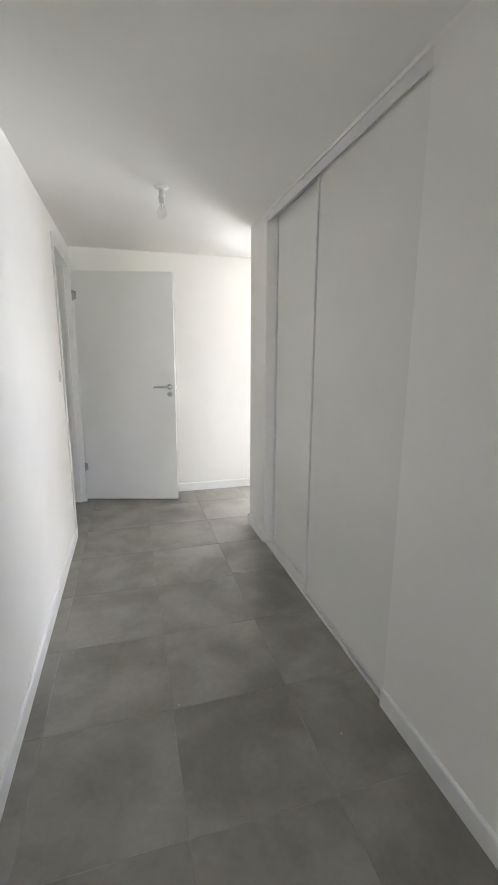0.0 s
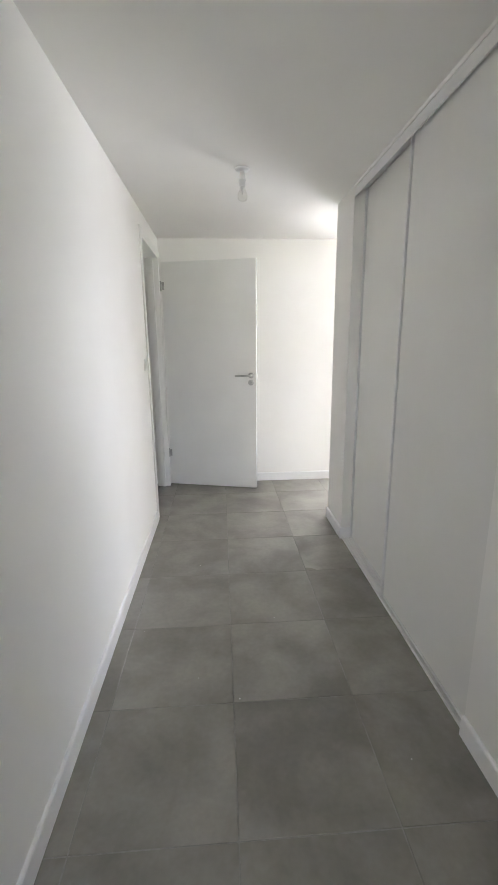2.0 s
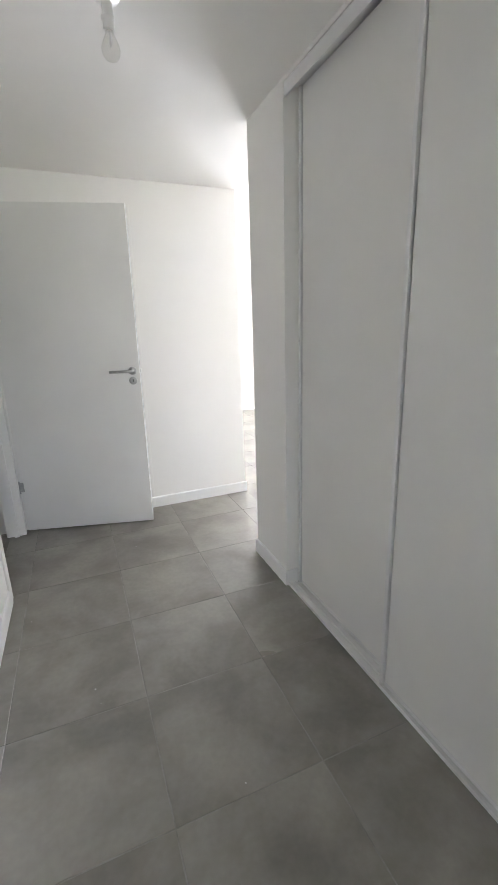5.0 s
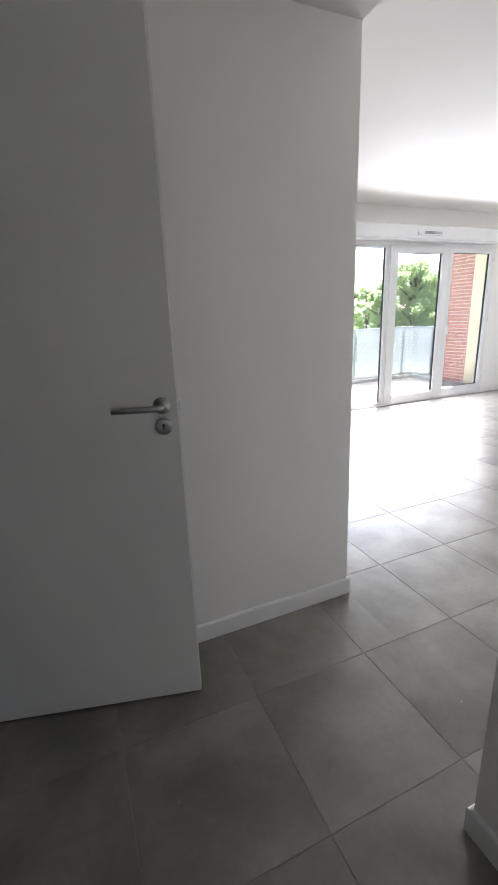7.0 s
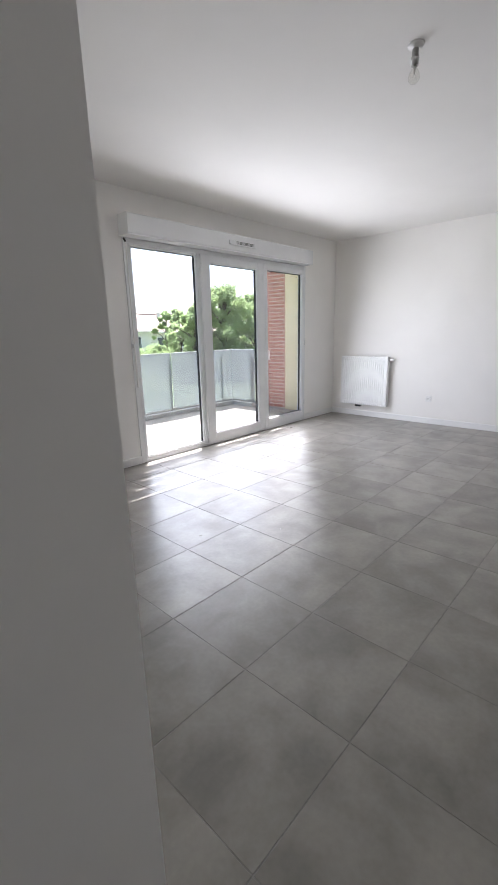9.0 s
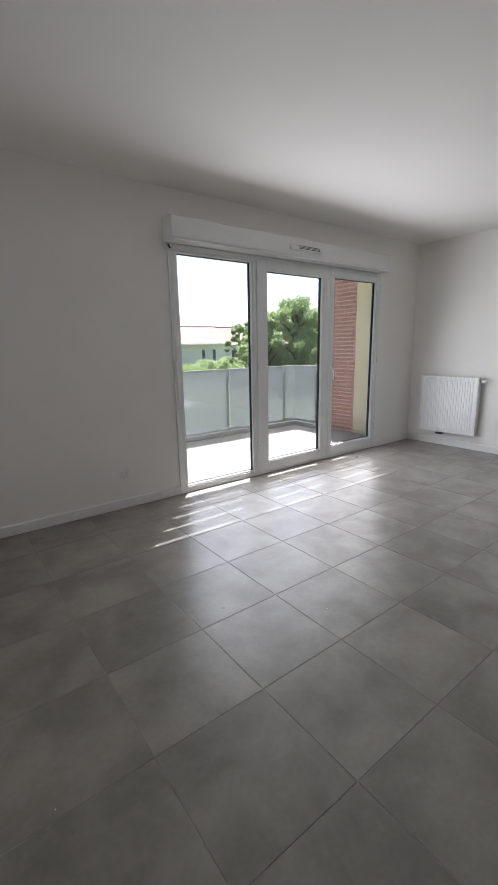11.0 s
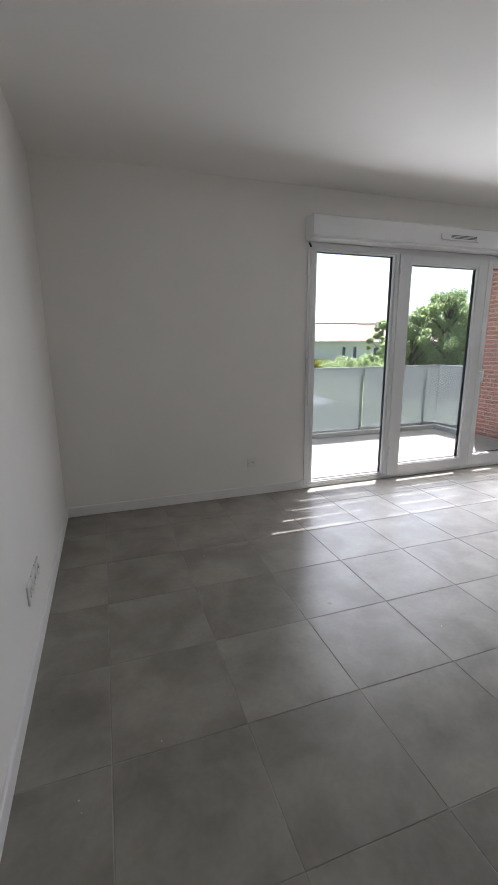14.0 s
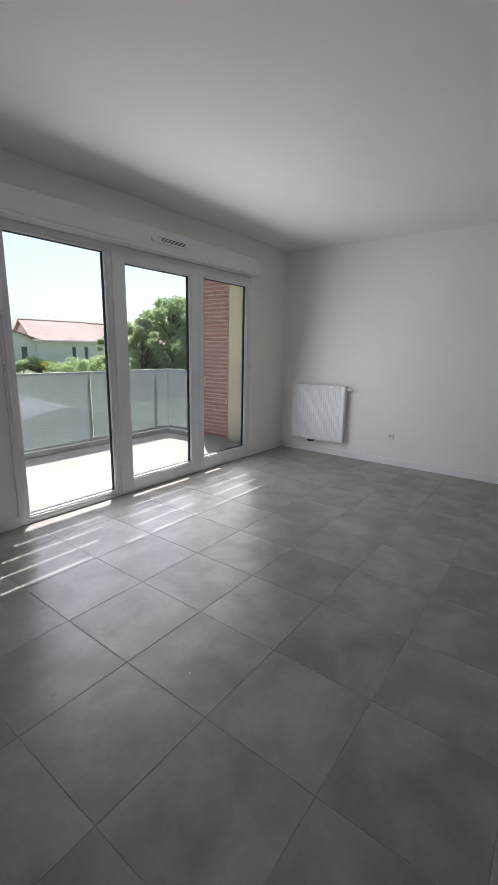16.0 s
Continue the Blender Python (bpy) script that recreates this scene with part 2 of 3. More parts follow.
# ---- plan, in metres: the corridor runs along +y, the living room lies to its right ----
X_LEFT, X_CLOSET = 0.034, 1.367       # corridor walls
Y_END = 0.012                         # end wall of the corridor
X_LIV, X_RAD = 1.667, 7.40            # living room side walls
Y_BACK, Y_WIN = -0.943, 3.312          # living room back wall and window wall
Z_HALL, Z_LIV = 2.232, 2.585          # ceilings
Y_REAR = -6.0
Y_KIT = -3.8                          # rear of the kitchen end, behind the closet
CL0, CL1 = -2.85, -1.315              # closet opening
W0, W1 = 3.74, 6.60                   # window opening
DR0, DR1, DR_TOP = -0.865, -0.035, 2.09   # door opening in the left wall

structure("wall_left", boxes((X_LEFT - 0.1, Y_REAR, -0.1, X_LEFT, DR0, Z_HALL), (X_LEFT - 0.1, DR0, DR_TOP, X_LEFT, DR1, Z_HALL),
          (X_LEFT - 0.1, DR1, -0.1, X_LEFT, Y_END, Z_HALL)), M_wall, "white painted corridor wall with a door opening", "wall")
structure("wall_end", boxes((X_LEFT - 0.1, Y_END, -0.1, X_LIV - 0.1, Y_END + 0.1, Z_LIV), (X_LIV - 0.1, Y_END, -0.1, X_LIV, Y_WIN, Z_LIV)),
          M_wall, "smooth white wall at the corridor's end, turning into the living room", "wall")
structure("wall_window", boxes((X_LIV - 0.1, Y_WIN, -0.1, W0, Y_WIN + 0.12, Z_LIV), (W1, Y_WIN, -0.1, X_RAD + 0.15, Y_WIN + 0.12, Z_LIV),
          (W0, Y_WIN, 2.34, W1, Y_WIN + 0.12, Z_LIV), (W0, Y_WIN, 2.166, W1, Y_WIN + 0.018, 2.34)), M_wall, "white wall round the wide balcony window", "wall")
structure("wall_radiator", boxes((X_RAD, Y_KIT - 0.1, -0.1, X_RAD + 0.15, Y_WIN, Z_LIV)), M_wall, "plain white wall behind the radiator", "wall")
structure("wall_back", boxes((X_CLOSET, CL1, -0.1, 2.1, Y_BACK, Z_LIV), (2.0, Y_KIT - 0.1, -0.1, 2.1, CL1, Z_LIV), (2.1, Y_KIT - 0.1, -0.1, X_RAD, Y_KIT, Z_LIV)), M_wall, "white wall between closet and living room", "wall")
structure("wall_right", boxes((X_CLOSET, Y_REAR, -0.1, X_CLOSET + 0.1, CL0, Z_HALL), (X_CLOSET + 0.1, CL0 - 0.1, -0.1, 2.0, CL0, Z_HALL)), M_wall, "white corridor wall beside the sliding closet", "wall")
# doorway added for light from the unseen room behind
structure("wall_rear", boxes((X_LEFT - 0.1, Y_REAR - 0.1, -0.1, 0.25, Y_REAR, Z_HALL), (1.15, Y_REAR - 0.1, -0.1, X_CLOSET + 0.1, Y_REAR, Z_HALL), (0.25, Y_REAR - 0.1, 2.05, 1.15, Y_REAR, Z_HALL)),
          M_wall, "plain white unseen wall closing the corridor, doorway added to let light in", "wall")
# unseen room with an opening, added to light the corridor from the rear
Y_LIGHT_ROOM = -8.8
structure("wall_light_room", boxes((-1.3, Y_LIGHT_ROOM, -0.1, -1.2, Y_REAR - 0.1, 2.5), (2.6, Y_LIGHT_ROOM, -0.1, 2.7, Y_REAR - 0.1, 2.5), (-1.2, Y_REAR - 0.1, -0.1, X_LEFT - 0.1, Y_REAR, 2.5), (X_CLOSET + 0.1, Y_REAR - 0.1, -0.1, 2.6, Y_REAR, 2.5), (X_LEFT - 0.1, Y_REAR - 0.1, Z_HALL, X_CLOSET + 0.1, Y_REAR, 2.5),
          (-1.3, Y_LIGHT_ROOM - 0.1, -0.1, 0.7, Y_LIGHT_ROOM, 2.5), (1.65, Y_LIGHT_ROOM - 0.1, -0.1, 2.7, Y_LIGHT_ROOM, 2.5), (0.7, Y_LIGHT_ROOM - 0.1, -0.1, 1.65, Y_LIGHT_ROOM, 1.0), (0.7, Y_LIGHT_ROOM - 0.1, 2.05, 1.65, Y_LIGHT_ROOM, 2.5)), M_wall, "plain white walls of an unseen room added to light the corridor", "wall")
structure("ceiling_light_room", boxes((-1.3, Y_LIGHT_ROOM - 0.1, 2.5, 2.7, Y_REAR, 2.6)), M_ceil, "plain white ceiling of the unseen added room", "ceiling")
structure("floor_light_room", boxes((-1.3, Y_LIGHT_ROOM - 0.1, -0.1, 2.7, Y_REAR - 0.1, -0.003)), M_grout, "plain grey floor of the unseen added room", "floor")
structure("wall_side_room", boxes((-1.6, -1.3, -0.1, -1.5, Y_END, Z_HALL), (-1.5, -1.4, -0.1, X_LEFT - 0.1, -1.3, Z_HALL), (-1.5, Y_END, -0.1, X_LEFT - 0.1, Y_END + 0.1, Z_HALL)),
          M_wall, "plain walls of the small room behind the open door", "wall")
structure("ceiling_hall", boxes((-1.6, Y_REAR - 0.1, Z_HALL, X_LIV, CL1, Z_HALL + 0.05), (-1.6, CL1, Z_HALL, X_CLOSET, Y_END, Z_HALL + 0.05),
          (X_CLOSET, Y_BACK, Z_HALL, X_LIV, Y_END, Z_HALL + 0.05), (X_LIV - 0.02, Y_BACK, Z_HALL + 0.05, X_LIV, Y_END, Z_LIV), (X_LIV, CL1 - 2, Z_HALL, 2.0, CL1, Z_HALL + 0.05)),
          M_ceil, "lowered smooth white ceiling of the corridor", "ceiling")
structure("ceiling_living", boxes((X_LIV - 0.12, Y_KIT - 0.1, Z_LIV, X_RAD + 0.15, Y_WIN + 0.12, Z_LIV + 0.15)), M_ceil, "flat matt white living room ceiling", "ceiling")


# ---- baseboards ----
def baseboard(x0, y0, x1, y1, nx, ny):
    """A skirting run from one point to the other; (nx, ny) points into the room."""
    h, d = 0.08, 0.012
    prof = [(0, 0), (d, 0), (d, h - 0.008), (d - 0.003, h - 0.002), (d - 0.007, h), (0, h)]
    bm = bmesh.new()
    ends = [[bm.verts.new((x + nx * a, y + ny * a, z)) for a, z in prof] for x, y in ((x0, y0), (x1, y1))]
    for i in range(len(prof)):
        j = (i + 1) % len(prof)
        bm.faces.new((ends[0][i], ends[0][j], ends[1][j], ends[1][i]))
    bm.faces.new(ends[0])
    bm.faces.new(ends[1][::-1])
    ob = structure("baseboard", bm, M_base, "white painted skirting board along the wall", "baseboard")
    return ob


baseboard(X_LEFT, Y_REAR, X_LEFT, DR0 - 0.012, 1, 0)
baseboard(X_LEFT + 0.05, Y_END, X_LIV + 0.012, Y_END, 0, -1)
baseboard(X_LIV, Y_END, X_LIV, Y_WIN, 1, 0)
baseboard(X_LIV + 0.012, Y_WIN, W0, Y_WIN, 0, -1)
baseboard(W1, Y_WIN, X_RAD - 0.012, Y_WIN, 0, -1)
baseboard(X_RAD, Y_KIT, X_RAD, Y_WIN, -1, 0)
baseboard(X_CLOSET - 0.012, Y_BACK, 2.1, Y_BACK, 0, 1)
baseboard(X_CLOSET, CL1 - 0.012, X_CLOSET, Y_BACK, -1, 0)
baseboard(X_CLOSET, CL1, X_CLOSET + 0.06, CL1, 0, -1)
baseboard(X_CLOSET, Y_REAR, X_CLOSET, CL0, -1, 0)


# ---- door frame and open door ----
frame_door = thing("door_frame", "white lacquered frame round the open door", "door frame", kind="structure")
part("jamb", boxes((X_LEFT - 0.11, DR0, 0, X_LEFT + 0.008, DR0 + 0.035, DR_TOP), bevel=0.003), M_door, frame_door)
part("jamb", boxes((X_LEFT - 0.11, DR1 - 0.035, 0, X_LEFT + 0.008, DR1, DR_TOP), bevel=0.003), M_door, frame_door)
part("head", boxes((X_LEFT - 0.11, DR0 + 0.035, DR_TOP - 0.035, X_LEFT + 0.008, DR1 - 0.035, DR_TOP), bevel=0.003), M_door, frame_door)
part("stop", boxes((X_LEFT - 0.06, DR0 + 0.035, 0, X_LEFT - 0.035, DR0 + 0.05, DR_TOP - 0.035)), M_door, frame_door)
part("stop", boxes((X_LEFT - 0.06, DR1 - 0.05, 0, X_LEFT - 0.035, DR1 - 0.035, DR_TOP - 0.035)), M_door, frame_door)
part("casing", boxes((X_LEFT, DR0 - 0.03, 0, X_LEFT + 0.01, DR0 + 0.01, DR_TOP + 0.03), bevel=0.003), M_door, frame_door)
part("casing", boxes((X_LEFT, DR0 + 0.01, DR_TOP - 0.01, X_LEFT + 0.01, Y_END - 0.002, DR_TOP + 0.03), bevel=0.003), M_door, frame_door)

DOOR_L = 0.838
door = thing("door_1", "open flush white door with brushed steel lever handle", "door", pose(0.05, -0.03, 0.012, 0, 0.3, -14.2), kind="structure")
leaf = part("leaf", boxes((0, 0, 0, DOOR_L, 0.04, 2.022), bevel=0.002), M_door, door)
part("edge_band", boxes((DOOR_L + 0.0005, 0.004, 0.003, DOOR_L + 0.002, 0.036, 2.018)), M_pvc, door)
lx, lz = DOOR_L - 0.045, 1.05
for side, face in ((-1, 0.0), (1, 0.04)):
    turn = Matrix.Translation((lx, face, lz)) @ Matrix.Rotation(math.pi / 2 * (1 if side < 0 else -1), 4, "X")
    lever = part("handle", lathe(bmesh.new(), [(0.0255, 0), (0.0255, 0.006), (0.024, 0.008), (0.0095, 0.009), (0.0095, 0.012)], turn), M_alu, door, "brushed steel lever handle on a round rose")
    part("lever", tube(bmesh.new(), [(lx, face + side * 0.01, lz), (lx, face + side * 0.038, lz), (lx - 0.004, face + side * 0.047, lz), (lx - 0.014, face + side * 0.052, lz),
         (lx - 0.07, face + side * 0.053, lz), (lx - 0.135, face + side * 0.052, lz)], 0.0092), M_alu, lever)
    turn2 = Matrix.Translation((lx, face, lz - 0.062)) @ Matrix.Rotation(math.pi / 2 * (1 if side < 0 else -1), 4, "X")
    esc = part("escutcheon", lathe(bmesh.new(), [(0.0255, 0), (0.0255, 0.006), (0.024, 0.008), (0.012, 0.0085)], turn2), M_alu, door, "round steel keyhole plate")
    bk = bmesh.new()
    lathe(bk, [(0.0042, 0.0082), (0.0042, 0.0095)], turn2 @ Matrix.Translation((0, 0.004, 0)), 14)
    box(bk, lx - 0.002, min(face + side * 0.0083, face + side * 0.0093), lz - 0.072, lx + 0.002, max(face + side * 0.0083, face + side * 0.0093), lz - 0.058)
    part("keyhole", bk, M_dark, esc)
part("latch", boxes((DOOR_L + 0.0021, 0.012, 1.03, DOOR_L + 0.011, 0.026, 1.06), bevel=0.002), M_plastic, door)
for hz in (0.27, 1.78):
    hb = bmesh.new()
    lathe(hb, [(0.0075, 0), (0.0075, 0.085)], Matrix.Translation((-0.008, -0.006, hz)), 14)
    box(hb, -0.008, -0.002, hz + 0.01, 0.02, 0.0, hz + 0.075)
    part("hinge", hb, M_alu, door, "steel barrel hinge")

# ---- switch beside the door ----
def plate(name, label, category, m, gangs=1, socket=True, group=""):
    """A wall plate with its sockets or rocker; local +z points out of the wall, +y up."""
    ob = thing(name, label, category, m, group)
    w = 0.08 + 0.071 * (gangs - 1)
    part("plate", boxes((-0.04, -0.04, 0, w - 0.04, 0.04, 0.009), bevel=0.003), M_plastic, ob)
    for g in range(gangs):
        cx = 0.071 * g
        if socket:
            part("socket_well", lathe(bmesh.new(), [(0.0225, 0.0092), (0.0225, 0.0125), (0.0195, 0.0125), (0.0188, 0.0098), (0.001, 0.0096)], Matrix.Translation((cx, 0, 0))), M_plastic, ob)
            for dx, dy in ((-0.0095, 0), (0.0095, 0)):
                part("contact", lathe(bmesh.new(), [(0.0026, 0.0098), (0.0026, 0.0106)], Matrix.Translation((cx + dx, dy, 0)), 12), M_dark, ob)
            part("earth_pin", lathe(bmesh.new(), [(0.0022, 0.0098), (0.0022, 0.0115), (0.001, 0.0125)], Matrix.Translation((cx, 0.011, 0)), 12), M_alu, ob)
        else:
            part("rocker", boxes((cx - 0.022, -0.022, 0.0092, cx + 0.022, 0.022, 0.0125), bevel=0.002), M_plastic, ob)
    return ob


def on_wall(x, y, z, nx, ny):
    """A pose on an upright wall whose face looks along (nx, ny)."""
    out, up = Vector((nx, ny, 0)), Vector((0, 0, 1))
    side = up.cross(out)
    m = Matrix((side, up, out)).transposed().to_4x4()
    m.translation = (x, y, z)
    return m


plate("light_switch", "square white rocker switch beside the door frame", "switch", on_wall(X_LEFT, -0.99, 1.2, 1, 0), socket=False)
plate("wall_socket", "square white mains socket low on the window wall", "socket", on_wall(3.228, Y_WIN, 0.30, 0, -1), group="living room sockets")
plate("wall_socket", "square white mains socket beside the radiator", "socket", on_wall(X_RAD, 1.765, 0.345, -1, 0), group="living room sockets")
for sy in (1.868, 1.768, 1.668):
    plate("wall_socket", "one of three white sockets side by side above the skirting", "socket", on_wall(X_LIV, sy, 0.32, 1, 0) @ Matrix.Scale(1.1, 4), group="living room sockets")


# ---- sliding closet ----
closet = thing("sliding_closet", "built-in closet with two white sliding panels", "closet", kind="structure")
part("top_rail", boxes((X_CLOSET + 0.002, CL0, 2.165, X_CLOSET + 0.009, CL1, 2.214), (X_CLOSET + 0.009, CL0, 2.205, X_CLOSET + 0.09, CL1, 2.214), bevel=0.0015), M_rail, closet, "white lacquered top track")
part("head_filler", boxes((X_CLOSET, CL0, 2.216, X_CLOSET + 0.09, CL1, Z_HALL)), M_wall, closet)
RX0 = X_CLOSET + 0.004
tr = boxes((RX0, CL0, 0.0, RX0 + 0.006, CL1 - 0.014, 0.016), (RX0 + 0.006, CL0, 0.0, RX0 + 0.083, CL1 - 0.014, 0.005), (RX0 + 0.036, CL0, 0.005, RX0 + 0.041, CL1 - 0.014, 0.012),
           (RX0 + 0.077, CL0, 0.005, RX0 + 0.083, CL1 - 0.014, 0.012))
part("bottom_rail", tr, M_rail, closet, "white twin-groove floor track")


def sliding_panel(x, y0, y1):
    p = part("sliding_panel", boxes((x + 0.004, y0 + 0.0225, 0.03, x + 0.016, y1 - 0.0225, 2.198)), M_panel, closet, "white melamine sliding panel")
    for lip0, lip1, g0, g1 in ((y0, y0 + 0.0165, y0 + 0.0165, y0 + 0.0225), (y1 - 0.0165, y1, y1 - 0.0225, y1 - 0.0165)):
        part("stile", boxes((x - 0.005, lip0, 0.012, x + 0.026, lip1, 2.2), bevel=0.003), M_rail, p, "slim white edge profile")
        part("groove", boxes((x + 0.014, g0, 0.012, x + 0.02, g1, 2.2)), M_shadow, p, "recessed grip groove, its shade put in as dark grey")
    part("bottom_bar", boxes((x + 0.002, y0 + 0.022, 0.014, x + 0.02, y1 - 0.022, 0.03), bevel=0.002), M_rail, p)
    return p


sliding_panel(X_CLOSET + 0.018, CL0 + 0.001, -2.03)
sliding_panel(X_CLOSET + 0.062, -2.06, CL1 - 0.018)
part("closing_strip", boxes((X_CLOSET + 0.072, CL1 - 0.0175, 0.012, X_CLOSET + 0.084, CL1 - 0.001, 2.2)), M_rail, closet, "pale closing strip beside the panel edge")


# ---- ceiling bulbs ----
def bulb_holder(x, y, z, metal, label):
    ob = thing("ceiling_bulb", label, "lamp", Matrix.Translation((x, y, z)), "bare bulbs")
    flip = Matrix.Rotation(math.pi, 4, "X") @ Matrix.Scale(0.9, 4)
    part("rosette", lathe(bmesh.new(), [(0.042, 0), (0.042, 0.006), (0.038, 0.012), (0.012, 0.014), (0.010, 0.022)], flip), M_plastic, ob)
    part("lampholder", lathe(bmesh.new(), [(0.014, 0.018), (0.017, 0.024), (0.017, 0.055), (0.021, 0.058), (0.021, 0.066), (0.018, 0.068), (0.0185, 0.095)], flip), metal, ob, "short cylindrical lampholder")
    part("bulb", lathe(bmesh.new(), [(0.013, 0.0955), (0.0135, 0.105), (0.02, 0.118), (0.0275, 0.132), (0.03, 0.146), (0.0275, 0.16), (0.019, 0.171), (0.008, 0.176), (0.001, 0.1765)], flip), M_bulb, ob, "clear glass bulb, unlit")
    part("bulb_stem", lathe(bmesh.new(), [(0.006, 0.097), (0.005, 0.125), (0.002, 0.14)], flip, 12), M_plastic, ob)
    return ob


bulb_holder(0.698, -1.518, Z_HALL, M_plastic, "bare bulb in a white holder on the corridor ceiling")
bulb_holder(3.75, 0.64, Z_LIV, M_alu, "bare bulb in a grey metal holder on the living room ceiling")


# ---- balcony window ----
Yi, Yo = Y_WIN - 0.012, Y_WIN + 0.058
win = thing("window_1", "wide white PVC balcony window, one fixed and two casement leaves", "window", kind="structure")
ZT = 2.165
part("window_frame", boxes((W0, Yi, 0.0, W0 + 0.05, Yo, ZT), bevel=0.004), M_pvc, win)
part("window_frame", boxes((W1 - 0.05, Yi, 0.0, W1, Yo, ZT), bevel=0.004), M_pvc, win)
part("window_frame", boxes((W0 + 0.05, Yi, ZT - 0.05, W1 - 0.05, Yo, ZT), bevel=0.004), M_pvc, win)
part("mullion", boxes((4.625, Yi, 0.035, 4.675, Yo, ZT - 0.05), bevel=0.004), M_pvc, win)
part("threshold", boxes((W0 + 0.05, Yi, 0.0, W1 - 0.05, Yo, 0.035), bevel=0.003), M_pvc, win)


def glazed_leaf(name, x0, x1, z0, z1, gx0, gx1, gz0, gz1, ya, yb, label):
    """A leaf from x0 to x1 with its glass opening, beads, gasket and pane."""
    s = part(name, boxes((x0, ya, z0, gx0 - 0.012, yb, z1), (gx1 + 0.012, ya, z0, x1, yb, z1), (gx0 - 0.012, ya, gz1 + 0.012, gx1 + 0.012, yb, z1), (gx0 - 0.012, ya, z0, gx1 + 0.012, yb, gz0 - 0.012), bevel=0.0035), M_pvc, win, label)
    bead = bmesh.new()
    for r in ((gx0 - 0.0125, gz0 - 0.0125, gx0, gz1 + 0.0125), (gx1, gz0 - 0.0125, gx1 + 0.0125, gz1 + 0.0125), (gx0, gz0 - 0.0125, gx1, gz0), (gx0, gz1, gx1, gz1 + 0.0125)):
        box(bead, r[0], ya + 0.008, r[1], r[2], ya + 0.036, r[3])
    part("glazing_bead", bead, M_pvc, s)
    gask = bmesh.new()
    for r in ((gx0, gz0, gx0 + 0.004, gz1), (gx1 - 0.004, gz0, gx1, gz1), (gx0 + 0.004, gz0, gx1 - 0.004, gz0 + 0.004), (gx0 + 0.004, gz1 - 0.004, gx1 - 0.004, gz1)):
        box(gask, r[0], ya + 0.03, r[1], r[2], ya + 0.034, r[3])
        box(gask, r[0], ya + 0.0345, r[1], r[2], yb - 0.004, r[3])
    part("gasket", gask, M_gasket, s, "black rubber glazing seal")
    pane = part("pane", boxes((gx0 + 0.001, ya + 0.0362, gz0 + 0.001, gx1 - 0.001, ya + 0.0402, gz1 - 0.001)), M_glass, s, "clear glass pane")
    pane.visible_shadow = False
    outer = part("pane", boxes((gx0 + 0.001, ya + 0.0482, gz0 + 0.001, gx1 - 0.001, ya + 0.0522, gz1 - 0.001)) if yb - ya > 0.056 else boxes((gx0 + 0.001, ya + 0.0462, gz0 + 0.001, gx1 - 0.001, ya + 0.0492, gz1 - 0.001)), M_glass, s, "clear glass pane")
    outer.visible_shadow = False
    return s


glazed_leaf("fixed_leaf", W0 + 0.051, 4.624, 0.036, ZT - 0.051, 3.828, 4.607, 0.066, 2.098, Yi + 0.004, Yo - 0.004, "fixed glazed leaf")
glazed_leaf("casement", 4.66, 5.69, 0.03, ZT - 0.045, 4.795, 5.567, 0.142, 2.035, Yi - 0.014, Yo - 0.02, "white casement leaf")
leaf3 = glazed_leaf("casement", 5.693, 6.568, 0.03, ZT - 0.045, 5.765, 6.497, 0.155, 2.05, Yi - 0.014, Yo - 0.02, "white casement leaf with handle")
hx, hz, hy = 5.725, 1.06, Yi - 0.014
part("window_handle", tube(boxes((hx - 0.014, hy - 0.01, hz - 0.035, hx + 0.014, hy, hz + 0.035), bevel=0.003), [(hx, hy - 0.008, hz), (hx, hy - 0.035, hz), (hx, hy - 0.042, hz - 0.008), (hx, hy - 0.043, hz - 0.05), (hx, hy - 0.04, hz - 0.115)], 0.009), M_pvc, leaf3, "white lever handle")
for hz in (0.25, 1.1, 1.95):
    part("hinge", lathe(bmesh.new(), [(0.008, 0), (0.008, 0.075)], Matrix.Translation((4.663, Yi - 0.018, hz)), 12), M_pvc, win)
    part("hinge", lathe(bmesh.new(), [(0.008, 0), (0.008, 0.075)], Matrix.Translation((6.566, Yi - 0.018, hz)), 12), M_pvc, win)

# ---- roller shutter box, vent and crank ----
BX0, BX1, BY = 3.712, 6.56, 3.15
casing = thing("shutter_box", "white roller shutter box above the balcony window", "shutter box", kind="structure")
bm = bmesh.new()
prof = [(Y_WIN - 0.001, 2.167), (BY + 0.03, 2.167), (BY + 0.012, 2.172), (BY, 2.186), (BY, 2.335), (BY + 0.006, 2.343), (BY + 0.02, 2.347), (Y_WIN - 0.001, 2.347)]
ends = [[bm.verts.new((x, y, z)) for y, z in prof] for x in (BX0, BX1)]
for i in range(len(prof)):
    j = (i + 1) % len(prof)
    bm.faces.new((ends[0][i], ends[0][j], ends[1][j], ends[1][i]))
bm.faces.new(ends[0])
bm.faces.new(ends[1][::-1])
part("box_shell", bm, M_pvc, casing)
part("bottom_lip", boxes((BX0, BY - 0.004, 2.163, BX1, BY + 0.02, 2.178), bevel=0.004), M_pvc, casing)
vent = thing("air_vent", "white slotted trickle vent on the shutter box", "vent", Matrix.Translation((5.17, BY, 2.252)))
part("vent_body", boxes((-0.205, -0.012, -0.022, 0.205, 0, 0.022), bevel=0.004), M_pvc, vent)
part("hood", boxes((-0.205, -0.024, -0.026, 0.205, -0.0125, -0.012), bevel=0.003), M_pvc, vent)
